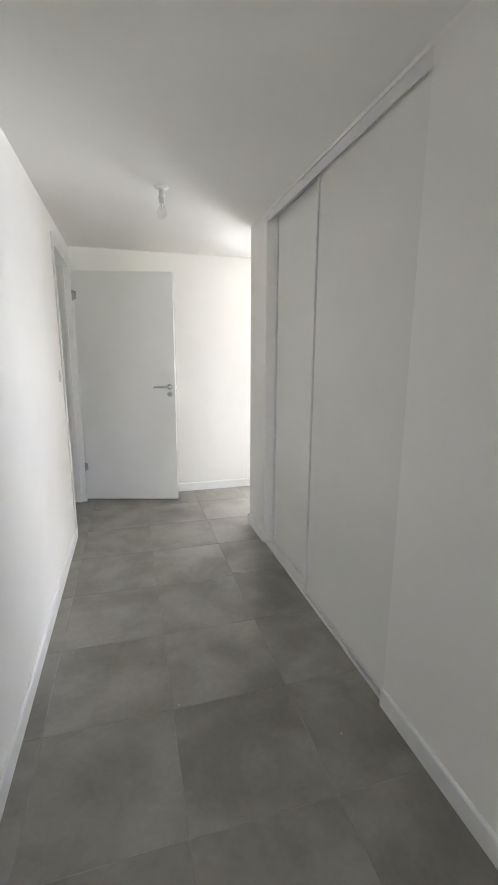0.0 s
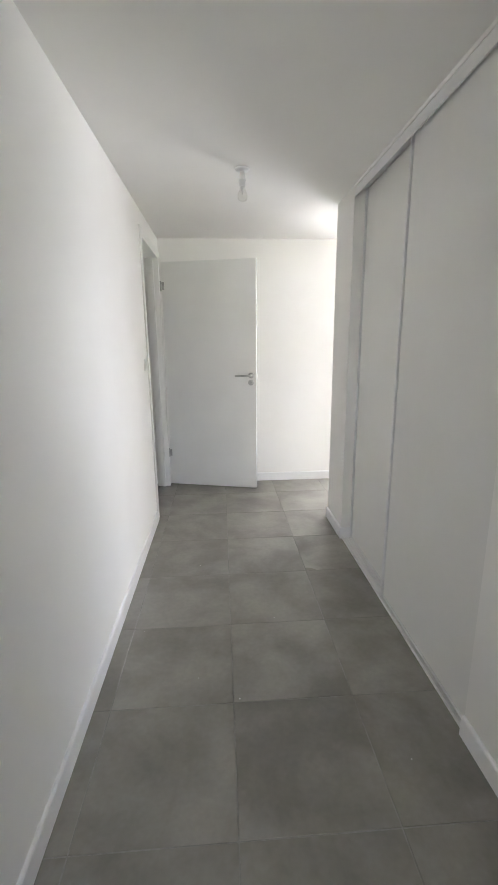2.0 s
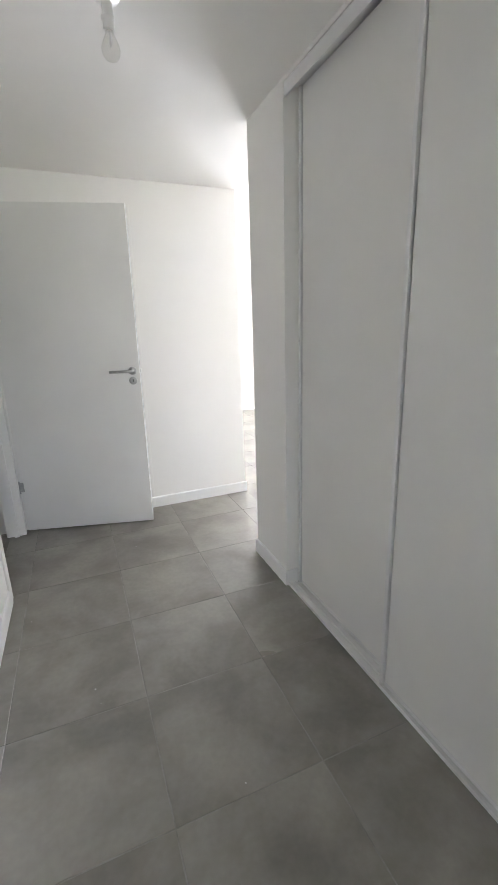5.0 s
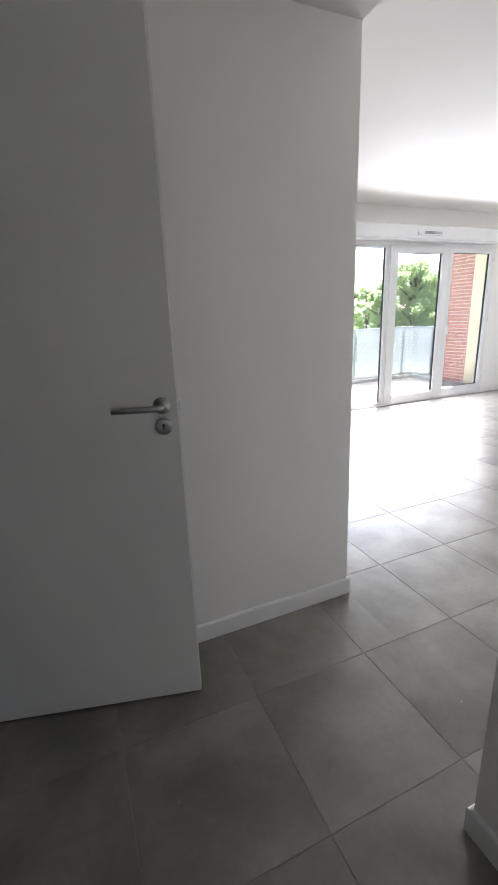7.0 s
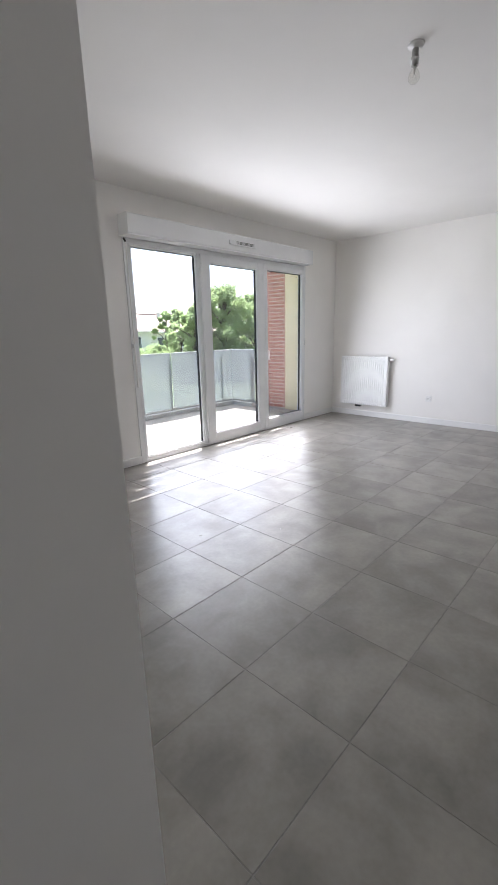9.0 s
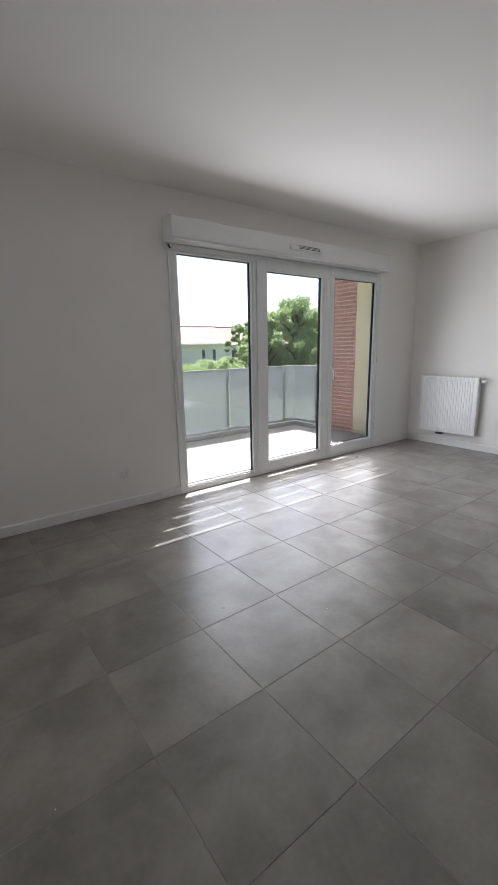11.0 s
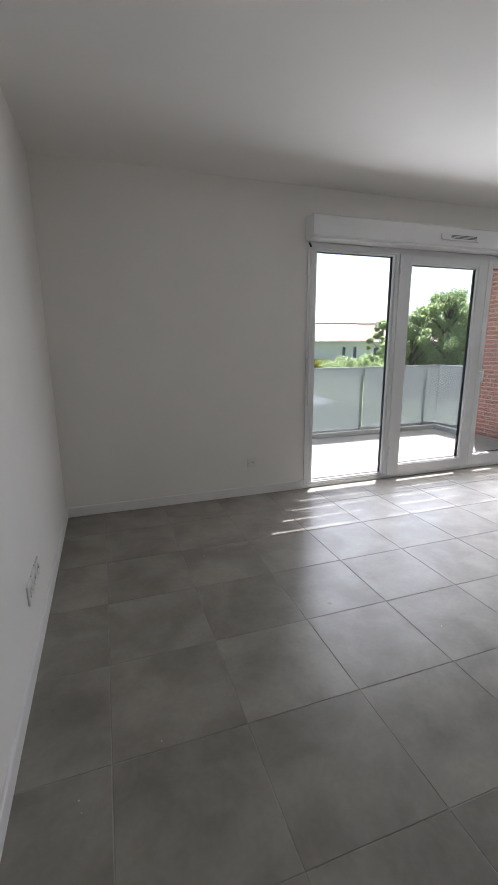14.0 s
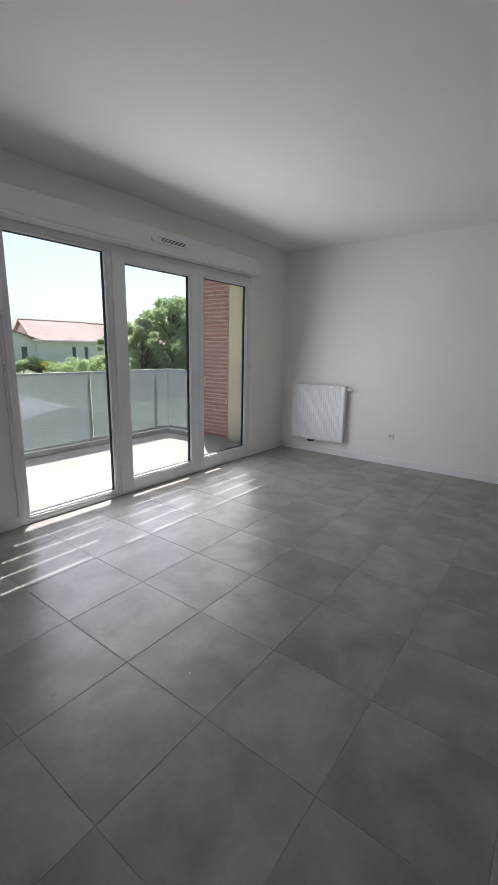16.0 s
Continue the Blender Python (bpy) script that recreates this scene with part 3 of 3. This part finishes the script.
for k in range(3):
    part("slot", boxes((-0.1, -0.0135, 0.014 - 0.011 * k, 0.19, -0.0122, 0.019 - 0.011 * k)), M_dark, vent)
crank = thing("shutter_crank", "thin white crank rod hanging beside the window", "crank", Matrix.Translation((3.752, 3.27, 2.14)))
part("joint", tube(bmesh.new(), [(0, 0.04, 0.02), (0, 0.02, 0.005), (0, 0, -0.02)], 0.008), M_dark, crank, "dark swivel joint")
part("rod", tube(bmesh.new(), [(0, 0, -0.02), (0.002, 0.004, -0.5), (0.003, 0.006, -0.96)], 0.0055), M_plastic, crank)
part("grip", tube(bmesh.new(), [(0.003, 0.006, -0.94), (0.003, 0.006, -1.1), (0.004, 0.006, -1.35)], 0.009), M_plastic, crank)
part("clip", boxes((-0.012, -0.006, -0.97, 0.016, 0.03, -0.93), bevel=0.003), M_pvc, crank)


# ---- radiator ----
RY0, RY1, RZ0, RZ1, RX = 2.345, 3.10, 0.185, 0.91, X_RAD - 0.1
rad = thing("radiator", "white ribbed steel panel radiator on the wall", "radiator")
bm = bmesh.new()
n_rib = 21
ys, xs = [], []
for k in range(n_rib):
    a, w = RY0 + 0.035 + k * (RY1 - RY0 - 0.07) / n_rib, (RY1 - RY0 - 0.07) / n_rib
    for f, d in ((0.0, 0.0), (0.2, 0.0), (0.34, 0.009), (0.66, 0.009), (0.8, 0.0)):
        ys.append(a + f * w)
        xs.append(RX + d)
ys, xs = [RY0, RY0 + 0.012] + ys + [RY1 - 0.012, RY1], [RX + 0.004, RX] + xs + [RX, RX + 0.004]
rows = []
for z, flat in ((RZ0, 1), (RZ0 + 0.012, 1), (RZ0 + 0.035, 1), (RZ0 + 0.055, 0), (RZ1 - 0.055, 0), (RZ1 - 0.035, 1), (RZ1 - 0.012, 1), (RZ1, 1)):
    off = 0.004 if z in (RZ0, RZ1) else 0.0
    rows.append([bm.verts.new(((min(x, RX + 0.004) if flat and x > RX + 0.004 else x) - (x - RX if flat and x > RX + 0.004 else 0) + off, y, z)) for x, y in zip(xs, ys)])
for a, b in zip(rows, rows[1:]):
    for i in range(len(ys) - 1):
        bm.faces.new((a[i], a[i + 1], b[i + 1], b[i])).smooth = False
part("front_panel", bm, M_rad, rad, "ribbed white front panel")
part("side_cover", boxes((RX + 0.004, RY0 - 0.001, RZ0 + 0.004, RX + 0.07, RY0 + 0.002, RZ1), bevel=0.001), M_rad, rad)
part("side_cover", boxes((RX + 0.004, RY1 - 0.002, RZ0 + 0.004, RX + 0.07, RY1 + 0.001, RZ1), bevel=0.001), M_rad, rad)
part("top_grille", boxes(*[(RX + 0.006, RY0 + 0.004 + k * 0.0188, RZ1 - 0.004, RX + 0.068, RY0 + 0.015 + k * 0.0188, RZ1) for k in range(40)]), M_rad, rad)
part("rear_panel", boxes((RX + 0.058, RY0 + 0.01, RZ0 + 0.01, RX + 0.066, RY1 - 0.01, RZ1 - 0.02), bevel=0.003), M_rad, rad)
for by in (RY0 + 0.15, RY1 - 0.15):
    part("bracket", boxes((RX + 0.066, by - 0.015, RZ0 + 0.05, X_RAD, by + 0.015, RZ1 - 0.08)), M_rad, rad)
tv = part("valve", tube(bmesh.new(), [(RX + 0.035, RY0 + 0.003, RZ1 - 0.045), (RX + 0.035, RY0 - 0.022, RZ1 - 0.045)], 0.011), M_alu, rad, "dark steel valve body")
part("thermostat_head", lathe(bmesh.new(), [(0.016, 0), (0.02, 0.004), (0.021, 0.03), (0.019, 0.052), (0.014, 0.058)], Matrix.Translation((RX + 0.035, RY0 - 0.022, RZ1 - 0.045)) @ Matrix.Rotation(math.pi / 2, 4, "X")), M_plastic, tv, "white thermostat knob")
part("pipe_valve", tube(boxes((RX + 0.02, 2.77, RZ0 - 0.035, RX + 0.05, 2.86, RZ0 - 0.012), bevel=0.006), [(RX + 0.035, 2.79, RZ0 - 0.02), (X_RAD - 0.03, 2.79, RZ0 - 0.024), (X_RAD, 2.79, RZ0 - 0.024)], 0.008), M_dark, rad, "dark connection valve under the panel")


# ---- balcony ----
structure("balcony_slab", boxes((1.2, Y_WIN + 0.12, -0.25, 7.6, 5.5, -0.012)), M_deck, "pale smooth balcony floor in full sun", "balcony floor")
structure("window_sill", boxes((W0 - 0.03, Yo + 0.001, -0.011, W1 + 0.03, Y_WIN + 0.15, 0.02), bevel=0.004), M_kerb, "pale concrete sill under the balcony window", "sill")
structure("kerb", boxes((1.2, 5.27, -0.012, 7.25, 5.5, 0.055), (7.03, 4.78, -0.012, 7.25, 5.27, 0.055), bevel=0.005), M_kerb, "raised pale concrete kerb round the balcony", "kerb")
guard = thing("balcony_railing", "frosted glass balcony guard on steel posts", "railing")
GY, GX = 5.36, 7.13
for a, b in ((1.25, 3.36), (3.38, 5.72), (5.74, 7.129)):
    part("glass_panel", boxes((a, GY, 0.085, b, GY + 0.012, 0.995), bevel=0.001), M_frost, guard, "milky frosted glass panel")
part("glass_panel", boxes((GX, 4.78, 0.085, GX + 0.012, GY + 0.012, 0.995), bevel=0.001), M_frost, guard, "milky frosted glass panel")
for px in (2.2, 3.37, 4.55, 5.73, 6.9):
    p = part("post", boxes((px - 0.011, GY + 0.03, 0.055, px + 0.011, GY + 0.06, 0.96), bevel=0.002), M_alu, guard, "grey steel post")
    part("base_plate", boxes((px - 0.06, GY - 0.035, 0.0555, px + 0.06, GY + 0.1, 0.066), bevel=0.002), M_alu, p)
    part("clamp", boxes((px - 0.045, GY - 0.018, 0.0665, px + 0.045, GY + 0.03, 0.105), bevel=0.004), M_alu, p)
part("top_trim", boxes((1.25, GY - 0.003, 0.9955, GX + 0.015, GY + 0.015, 1.006), bevel=0.002), M_rail, guard, "slim pale trim along the glass edge")
part("top_trim", boxes((GX - 0.003, 4.785, 0.9955, GX + 0.015, GY - 0.0035, 1.006), bevel=0.002), M_rail, guard, "slim pale trim along the glass edge")
part("bottom_channel", boxes((1.25, GY - 0.012, 0.0552, 7.12, GY + 0.024, 0.084), bevel=0.002), M_alu, guard, "slim steel glazing channel")
part("bottom_channel", boxes((GX - 0.012, 4.79, 0.0552, GX + 0.024, GY - 0.013, 0.084), bevel=0.002), M_alu, guard, "slim steel glazing channel")
p = part("post", boxes((GX + 0.03, 4.87, 0.055, GX + 0.075, 4.91, 0.96), bevel=0.002), M_alu, guard, "grey steel post")
part("base_plate", boxes((GX - 0.035, 4.83, 0.0555, GX + 0.1, 4.95, 0.066), bevel=0.002), M_alu, p)
part("clamp", boxes((GX - 0.018, 4.845, 0.0665, GX + 0.03, 4.935, 0.105), bevel=0.004), M_alu, p)

structure("side_wall_render", boxes((7.215, Y_WIN + 0.12, -0.25, 7.6, 4.15, 3.4), bevel=0.004), M_render_beige, "cream rendered wall beside the balcony window", "wall")
pier = structure("brick_wall", boxes((7.2505, 4.151, -0.25, 7.6, 4.78, 3.4)), M_mortar, "red brick end wall of the balcony with pale joints", "brick wall")
shade = thing("sun_louvre", "grey slatted sun louvre fixed above the window", "louvre")
for ya, yb in [(3.44, 3.52)] + [(3.534 + 0.179 * k, 3.699 + 0.179 * k) for k in range(4)]:
    part("slat", boxes((2.4, ya, 2.39, 7.2, yb, 2.405), bevel=0.003), M_alu, shade)
for bx in (2.5, 5.2, 7.1):
    part("bracket", boxes((bx, Y_WIN + 0.12, 2.406, bx + 0.04, 4.25, 2.45), bevel=0.003), M_alu, shade)

# ---- garden, house, planting ----
G = -1.2
gm = bmesh.new()
bmesh.ops.create_grid(gm, x_segments=1, y_segments=1, size=1500, matrix=Matrix.Translation((0, 0, G)))
structure("ground", gm, M_grass, "mown green lawn round the buildings", "lawn")
bm = bmesh.new()
lo = [bm.verts.new((x, y, G - 0.02)) for x, y in ((11.9, 16.6), (13.2, 27.0), (4.0, 29.0), (4.0, 11.4))]
up = [bm.verts.new(v.co + Vector((0, 0, 0.07))) for v in lo]
bm.faces.new(up)
for i in range(4):
    bm.faces.new((lo[i], lo[(i + 1) % 4], up[(i + 1) % 4], up[i]))
structure("pavement", bm, M_paving, "pale paved terrace in the lawn", "paving")

HOUSE = Matrix.Translation((25.8, 46.6, G)) @ Matrix.Rotation(math.atan2(-0.19, 0.982), 4, "Z")
house = thing("house", "single-storey cream house with a low clay tile roof", "house", HOUSE)


def gable(bm, x0, x1, y0, y1, ze, zr, over=0.4, thick=0.14):
    """A two-slope roof with its ridge along x."""
    ym = (y0 + y1) / 2
    drop = over * (zr - ze) / (ym - y0)
    for sy, ya in ((-1, y0 - over), (1, y1 + over)):
        a = [bm.verts.new(c) for c in ((x0 - over, ya, ze - drop), (x1 + over, ya, ze - drop), (x1 + over, ym, zr), (x0 - over, ym, zr))]
        b = [bm.verts.new(v.co + Vector((0, 0, thick))) for v in a]
        bm.faces.new(a)
        bm.faces.new(b)
        for i in range(4):
            bm.faces.new((a[i], a[(i + 1) % 4], b[(i + 1) % 4], b[i]))
    return bm


HE, HR = 3.12, 5.15
wing = boxes((-12.0, 0.03, 0, -0.01, 10.0, HE))
for gy in (0.03, 10.0):
    wing.faces.new([wing.verts.new(c) for c in ((-12.0, gy, HE), (-0.01, gy, HE), (-6.0, gy, HR))])
part("wall", wing, M_house, house)
wr = gable(bmesh.new(), 0.0, 10.0, -12.0, 0.0, HE, HR, 0.3)
bmesh.ops.transform(wr, matrix=Matrix.Rotation(math.pi / 2, 4, "Z") @ Matrix.Scale(-1, 4, (0, 1, 0)), verts=wr.verts)
part("roof", wr, M_roof, house, "pinkish clay tile roof")
for x0, x1, y0, y1, ze, zr in ((0, 7.0, 0, 8.5, HE, HR), (7.02, 17.0, 1.6, 9.0, HE - 0.1, HR - 0.02)):
    w = boxes((x0, y0, 0, x1, y1, ze))
    ym = (y0 + y1) / 2
    for gx in (x0, x1):
        t = [w.verts.new(c) for c in ((gx, y0, ze), (gx, y1, ze), (gx, ym, zr))]
        w.faces.new(t)
    part("wall", w, M_house, house)
    roof = part("roof", gable(bmesh.new(), x0, x1, y0, y1, ze, zr), M_roof, house, "pinkish clay tile roof")
    part("gutter", boxes((x0 - 0.4, y0 - 0.52, ze - 0.22, x1 + 0.4, y0 - 0.41, ze - 0.1), bevel=0.02), M_plastic, roof)
    part("ridge_cap", tube(bmesh.new(), [(x0 - 0.4, ym, zr + 0.14), (x1 + 0.4, ym, zr + 0.14)], 0.09, 8), M_roof, roof)
for x0, x1, z0, z1 in ((3.9, 4.3, 0.95, 2.35), (5.3, 5.7, 0.95, 2.35), (8.6, 9.4, 1.0, 2.2), (12.0, 13.0, 1.0, 2.2)):
    y = 0.0 if x0 < 7 else 1.6
    w = part("window", boxes((x0 - 0.07, y - 0.03, z0 - 0.07, x1 + 0.07, y - 0.002, z1 + 0.07)), M_plastic, house, "narrow dark window in a pale frame")
    part("pane", boxes((x0, y - 0.034, z0, x1, y - 0.0305, z1)), M_pane_far, w)
w = part("window", boxes((-1.45, 0.0, 0.2, -0.75, 0.027, 2.4)), M_plastic, house, "glazed side door in a pale frame")
part("pane", boxes((-1.38, -0.005, 0.3, -0.82, -0.0005, 2.3)), M_pane_far, w)
part("downpipe", tube(bmesh.new(), [(0.15, -0.08, 0), (0.15, -0.08, HE - 0.2)], 0.06, 8), M_plastic, house)
part("chimney", boxes((10.2, 4.6, HR - 0.4, 10.6, 5.0, HR + 0.3), (10.14, 4.54, HR + 0.301, 10.66, 5.06, HR + 0.36)), M_house, house)
for sx in (2.6, 5.4):
    part("roof_window", boxes((sx, 2.6, HE + 1.32, sx + 0.55, 2.75, HE + 1.42)), M_plastic, house)


def foliage(rng, centres, radii, count, size, squash=0.8):
    """Many small bent leaves filling overlapping uneven clumps: vertices and faces."""
    verts, faces = [], []
    weights = np.array(radii) ** 2
    weights = weights / weights.sum()
    pick = rng.choice(len(centres), size=count, p=weights)
    for k in pick:
        d = rng.normal(size=3)
        d /= np.linalg.norm(d)
        r = radii[k] * (rng.random() ** 0.45) * (0.75 + 0.5 * rng.random() ** 2)
        c = np.array(centres[k]) + d * np.array((1, 1, squash)) * r
        a = rng.normal(size=3)
        a /= np.linalg.norm(a)
        b = np.cross(a, rng.normal(size=3))
        b /= np.linalg.norm(b)
        up_ = np.cross(a, b)
        s = size * (0.6 + 0.8 * rng.random())
        i = len(verts)
        verts += [tuple(c - a * s), tuple(c - b * s * 0.45 + up_ * s * 0.15), tuple(c + a * s), tuple(c + b * s * 0.45 + up_ * s * 0.15)]
        faces += [(i, i + 1, i + 2), (i, i + 2, i + 3)]
    return verts, faces


def crown_part(name, parent, mat, data, label=""):
    me = bpy.data.meshes.new(name)
    me.from_pydata(data[0], [], data[1])
    me.materials.append(mat)
    ob = new(name, me)
    ob.parent = parent
    return tagged(ob, label)


def tree(x, y, height, spread, seed, mat, label, leaves=9000, clumps=26, leaf=0.16, low=0.25):
    rng = np.random.default_rng(seed)
    ob = thing("tree", label, "tree", Matrix.Translation((x, y, G)))
    cs, rs, limbs = [], [], []
    for k in range(clumps):
        f = (k + 0.5) / clumps
        zz = height * (low + (0.95 - low) * f)
        prof_r = spread * math.sin(math.pi * min(1, 0.22 + 0.74 * f)) ** 0.8
        ang = k * 2.4 + rng.random()
        rr = prof_r * (0.25 + 0.8 * rng.random())
        cs.append((rr * math.cos(ang), rr * math.sin(ang), zz))
        rs.append(spread * (0.1 + 0.15 * rng.random()))
        if k % 2 == 0:
            limbs.append(cs[-1])
    part("trunk", tube(bmesh.new(), [(0, 0, 0), (0.05, 0.02, height * 0.25), (-0.04, 0.05, height * 0.55), (0.03, 0, height * 0.85)], [height * 0.03, height * 0.024, height * 0.016, height * 0.005], 10), M_bark, ob)
    bm = bmesh.new()
    for c in limbs:
        zb = max(height * 0.15, c[2] - height * 0.22)
        tube(bm, [(0, 0, zb), (c[0] * 0.45, c[1] * 0.45, zb + (c[2] - zb) * 0.6), c], [height * 0.012, height * 0.007, height * 0.003], 6)
    part("limbs", bm, M_bark, ob)
    crown_part("crown", ob, mat, foliage(rng, cs, rs, leaves, leaf))
    return ob


def bush(x, y, w, h, seed, mat, label, leaves=2500, leaf=0.1, group="garden shrubs"):
    rng = np.random.default_rng(seed)
    ob = thing("shrub", label, "shrub", Matrix.Translation((x, y, G)), group)
    cs = [(w * (rng.random() - 0.5), w * 0.5 * (rng.random() - 0.5), h * (0.3 + 0.45 * rng.random())) for _ in range(9)]
    rs = [h * (0.25 + 0.2 * rng.random()) for _ in range(9)]
    bm = bmesh.new()
    for c in cs:
        tube(bm, [(c[0] * 0.4, c[1] * 0.4, 0), (c[0] * 0.8, c[1] * 0.8, c[2] * 0.6), c], [0.03, 0.02, 0.008], 5)
    part("stems", bm, M_bark, ob)
    crown_part("leaves", ob, mat, foliage(rng, cs, rs, leaves, leaf))
    return ob


def away(az, d):
    a = radians(az)
    return 2.3 + d * math.sin(a), 0.1 + d * math.cos(a)


tree(*away(43.2, 25), 5.3, 2.3, 11, M_leaf, "tall leafy green garden tree", 16000, 64, 0.09)
tree(*away(39.3, 24), 4.2, 1.5, 12, M_leaf_pale, "lighter green rounded garden tree", 9500, 48, 0.08)
tree(*away(41.2, 27), 4.5, 1.7, 16, M_leaf_pale, "bushy pale green garden tree", 10000, 50, 0.09, 0.12)
tree(*away(45.3, 28), 4.7, 1.7, 17, M_leaf, "dense green garden tree behind the others", 10000, 50, 0.09, 0.12)
tree(*away(47.5, 27), 4.9, 2.2, 13, M_leaf, "broad leafy green garden tree", 13000, 58, 0.09)
tree(*away(35.7, 33), 4.3, 1.15, 14, M_leaf, "narrow dark conifer near the house", 7000, 22, 0.12, 0.1)
tree(*away(37.4, 30), 4.3, 1.3, 15, M_leaf_pale, "slim pale green tree", 8000, 36, 0.09)
for k, (az, d, w, h, mat, lab) in enumerate(((25.0, 41, 2.5, 1.3, M_leaf_pale, "low pale green shrub near the house"), (27.2, 42, 2.4, 1.5, M_leaf_dark, "dark green rounded shrub"),
        (28.4, 42, 1.3, 1.2, M_bloom, "shrub with yellow foliage"), (31.0, 38, 3.2, 1.8, M_leaf_pale, "loose pale green shrub"), (33.0, 36, 3.2, 2.0, M_leaf_pale, "tall loose green shrub"),
        (34.5, 34, 2.6, 1.7, M_leaf, "dense green shrub beside the conifer"), (36.5, 28, 2.6, 1.6, M_leaf, "dense green shrub on the lawn"), (38.5, 23, 2.2, 1.5, M_leaf_pale, "leafy shrub under the trees"),
        (41.0, 23, 2.4, 1.5, M_leaf, "leafy shrub under the trees"), (44.0, 23, 2.4, 1.5, M_leaf_pale, "leafy shrub under the trees"), (47.0, 24, 2.6, 1.6, M_leaf, "leafy shrub under the trees"))):
    bush(*away(az, d), w, h, 30 + k, mat, lab)
rng = np.random.default_rng(5)
far = [(away(18 + 40 * rng.random(), 85 + 25 * rng.random())) for _ in range(60)]
hedge = tagged(new("distant_trees"), "far row of green trees behind the gardens", "trees", "", "stuff")
crown_part("far_crowns", hedge, M_leaf_dark, foliage(rng, [(x, y, G + 1.2 + 1.5 * rng.random()) for x, y in far], [2.0 + rng.random() for _ in far], 9000, 0.4))


# ---- small crumbs of plaster left on the tiles ----
rng_s = random.Random(8)
bm = bmesh.new()
for k in range(46):
    cx, cy = rng_s.uniform(0.1, 3.6), rng_s.uniform(-3.0, 2.6)
    if (cx > 1.3 and cy < -0.9) or (cx < 1.75 and cy > -0.05):
        continue
    r = rng_s.uniform(0.0012, 0.0032)
    bmesh.ops.create_icosphere(bm, subdivisions=1, radius=r, matrix=Matrix.Translation((cx, cy, r * 0.3)) @ Matrix.Diagonal((1, rng_s.uniform(0.6, 1.6), 0.45, 1)))
tagged(new("plaster_crumbs", mesh_of("plaster_crumbs", bm, M_plastic)), "tiny white plaster crumbs scattered on the tiles", "debris", "", "stuff")

# ---- floor with its tiles, bricks last ----
floor = structure("floor", boxes((-1.6, Y_REAR - 0.1, -0.1, X_LIV - 0.05, Y_END + 0.1, -0.0013), (X_LIV - 0.05, Y_KIT - 0.1, -0.1, X_RAD + 0.15, Yi + 0.02, -0.0013)), M_grout, "grey concrete-look porcelain tile floor with thin joints", "floor")
S, GX0, GY0, J = 0.4633, 1.037, -0.803, 0.0018
cache = {}


def tile_mesh(w, d):
    key = (round(w, 4), round(d, 4))
    if key not in cache:
        e = 0.0008
        x, y = w / 2 - J, d / 2 - J
        v = [(sx * (x - i), sy * (y - i), z) for i, z in ((0, -0.008), (0, -e), (e, 0)) for sx, sy in ((-1, -1), (1, -1), (1, 1), (-1, 1))]
        f = [(8, 9, 10, 11)] + [(r + i, r + (i + 1) % 4, r + 4 + (i + 1) % 4, r + 4 + i) for r in (0, 4) for i in range(4)]
        me = bpy.data.meshes.new("tile")
        me.from_pydata(v, [], f)
        me.materials.append(M_tile)
        cache[key] = me
    return cache[key]


rng_t = random.Random(3)
for rx0, ry0, rx1, ry1 in ((-0.06, Y_REAR, X_LIV + 0.0, Y_END), (X_LIV, Y_BACK, X_RAD, Yi - 0.001), (2.1, Y_KIT, X_RAD, Y_BACK)):
    for i in range(-4, 16):
        for j in range(-13, 11):
            x0, x1 = max(rx0, GX0 + S * i), min(rx1, GX0 + S * (i + 1))
            y0, y1 = max(ry0, GY0 + S * j), min(ry1, GY0 + S * (j + 1))
            if rx0 == X_LIV and GX0 + S * i < X_LIV < GX0 + S * (i + 1) and y0 < Y_END:
                if y1 <= Y_END:
                    continue
            if rx0 < 0 and i == 1 and y1 <= Y_END + 1e-6 and y0 >= Y_BACK - S:
                x1 = GX0 + S * 2
            if x1 - x0 < 0.02 or y1 - y0 < 0.02:
                continue
            if rx0 < 0 and x0 > X_CLOSET + 0.1 and y1 < CL1:
                continue
            t = new("tile", tile_mesh(x1 - x0, y1 - y0))
            t.parent = floor
            t.location = ((x0 + x1) / 2, (y0 + y1) / 2, rng_t.uniform(-0.0003, 0.0))

BL, BH, BJ = 0.22, 0.048, 0.012
bcache = {}


def brick_mesh(d, h):
    key = (round(d, 3), round(h, 3))
    if key not in bcache:
        e = 0.003
        v = [(x, sy * (d / 2 - i), sz * (h / 2 - i)) for x, i in ((0.02, 0), (0, 0), (-e, e)) for sy, sz in ((-1, -1), (1, -1), (1, 1), (-1, 1))]
        f = [(11, 10, 9, 8)] + [(r + i, r + 4 + i, r + 4 + (i + 1) % 4, r + (i + 1) % 4) for r in (0, 4) for i in range(4)]
        me = bpy.data.meshes.new("brick")
        me.from_pydata(v, [], f)
        me.materials.append(M_brick)
        bcache[key] = me
    return bcache[key]


for c in range(42):
    z = 0.03 + c * (BH + BJ)
    y = 4.155
    lengths = ([0.05, 0.22, 0.22, 0.106] if c % 3 == 0 else [0.105, 0.22, 0.22, 0.05] if c % 3 == 1 else [0.16, 0.22, 0.216])
    for d in lengths:
        b = new("brick", brick_mesh(d, BH))
        b.parent = pier
        b.location = (7.25 + rng_t.uniform(-0.001, 0.001), y + d / 2, z)
        y += d + BJ
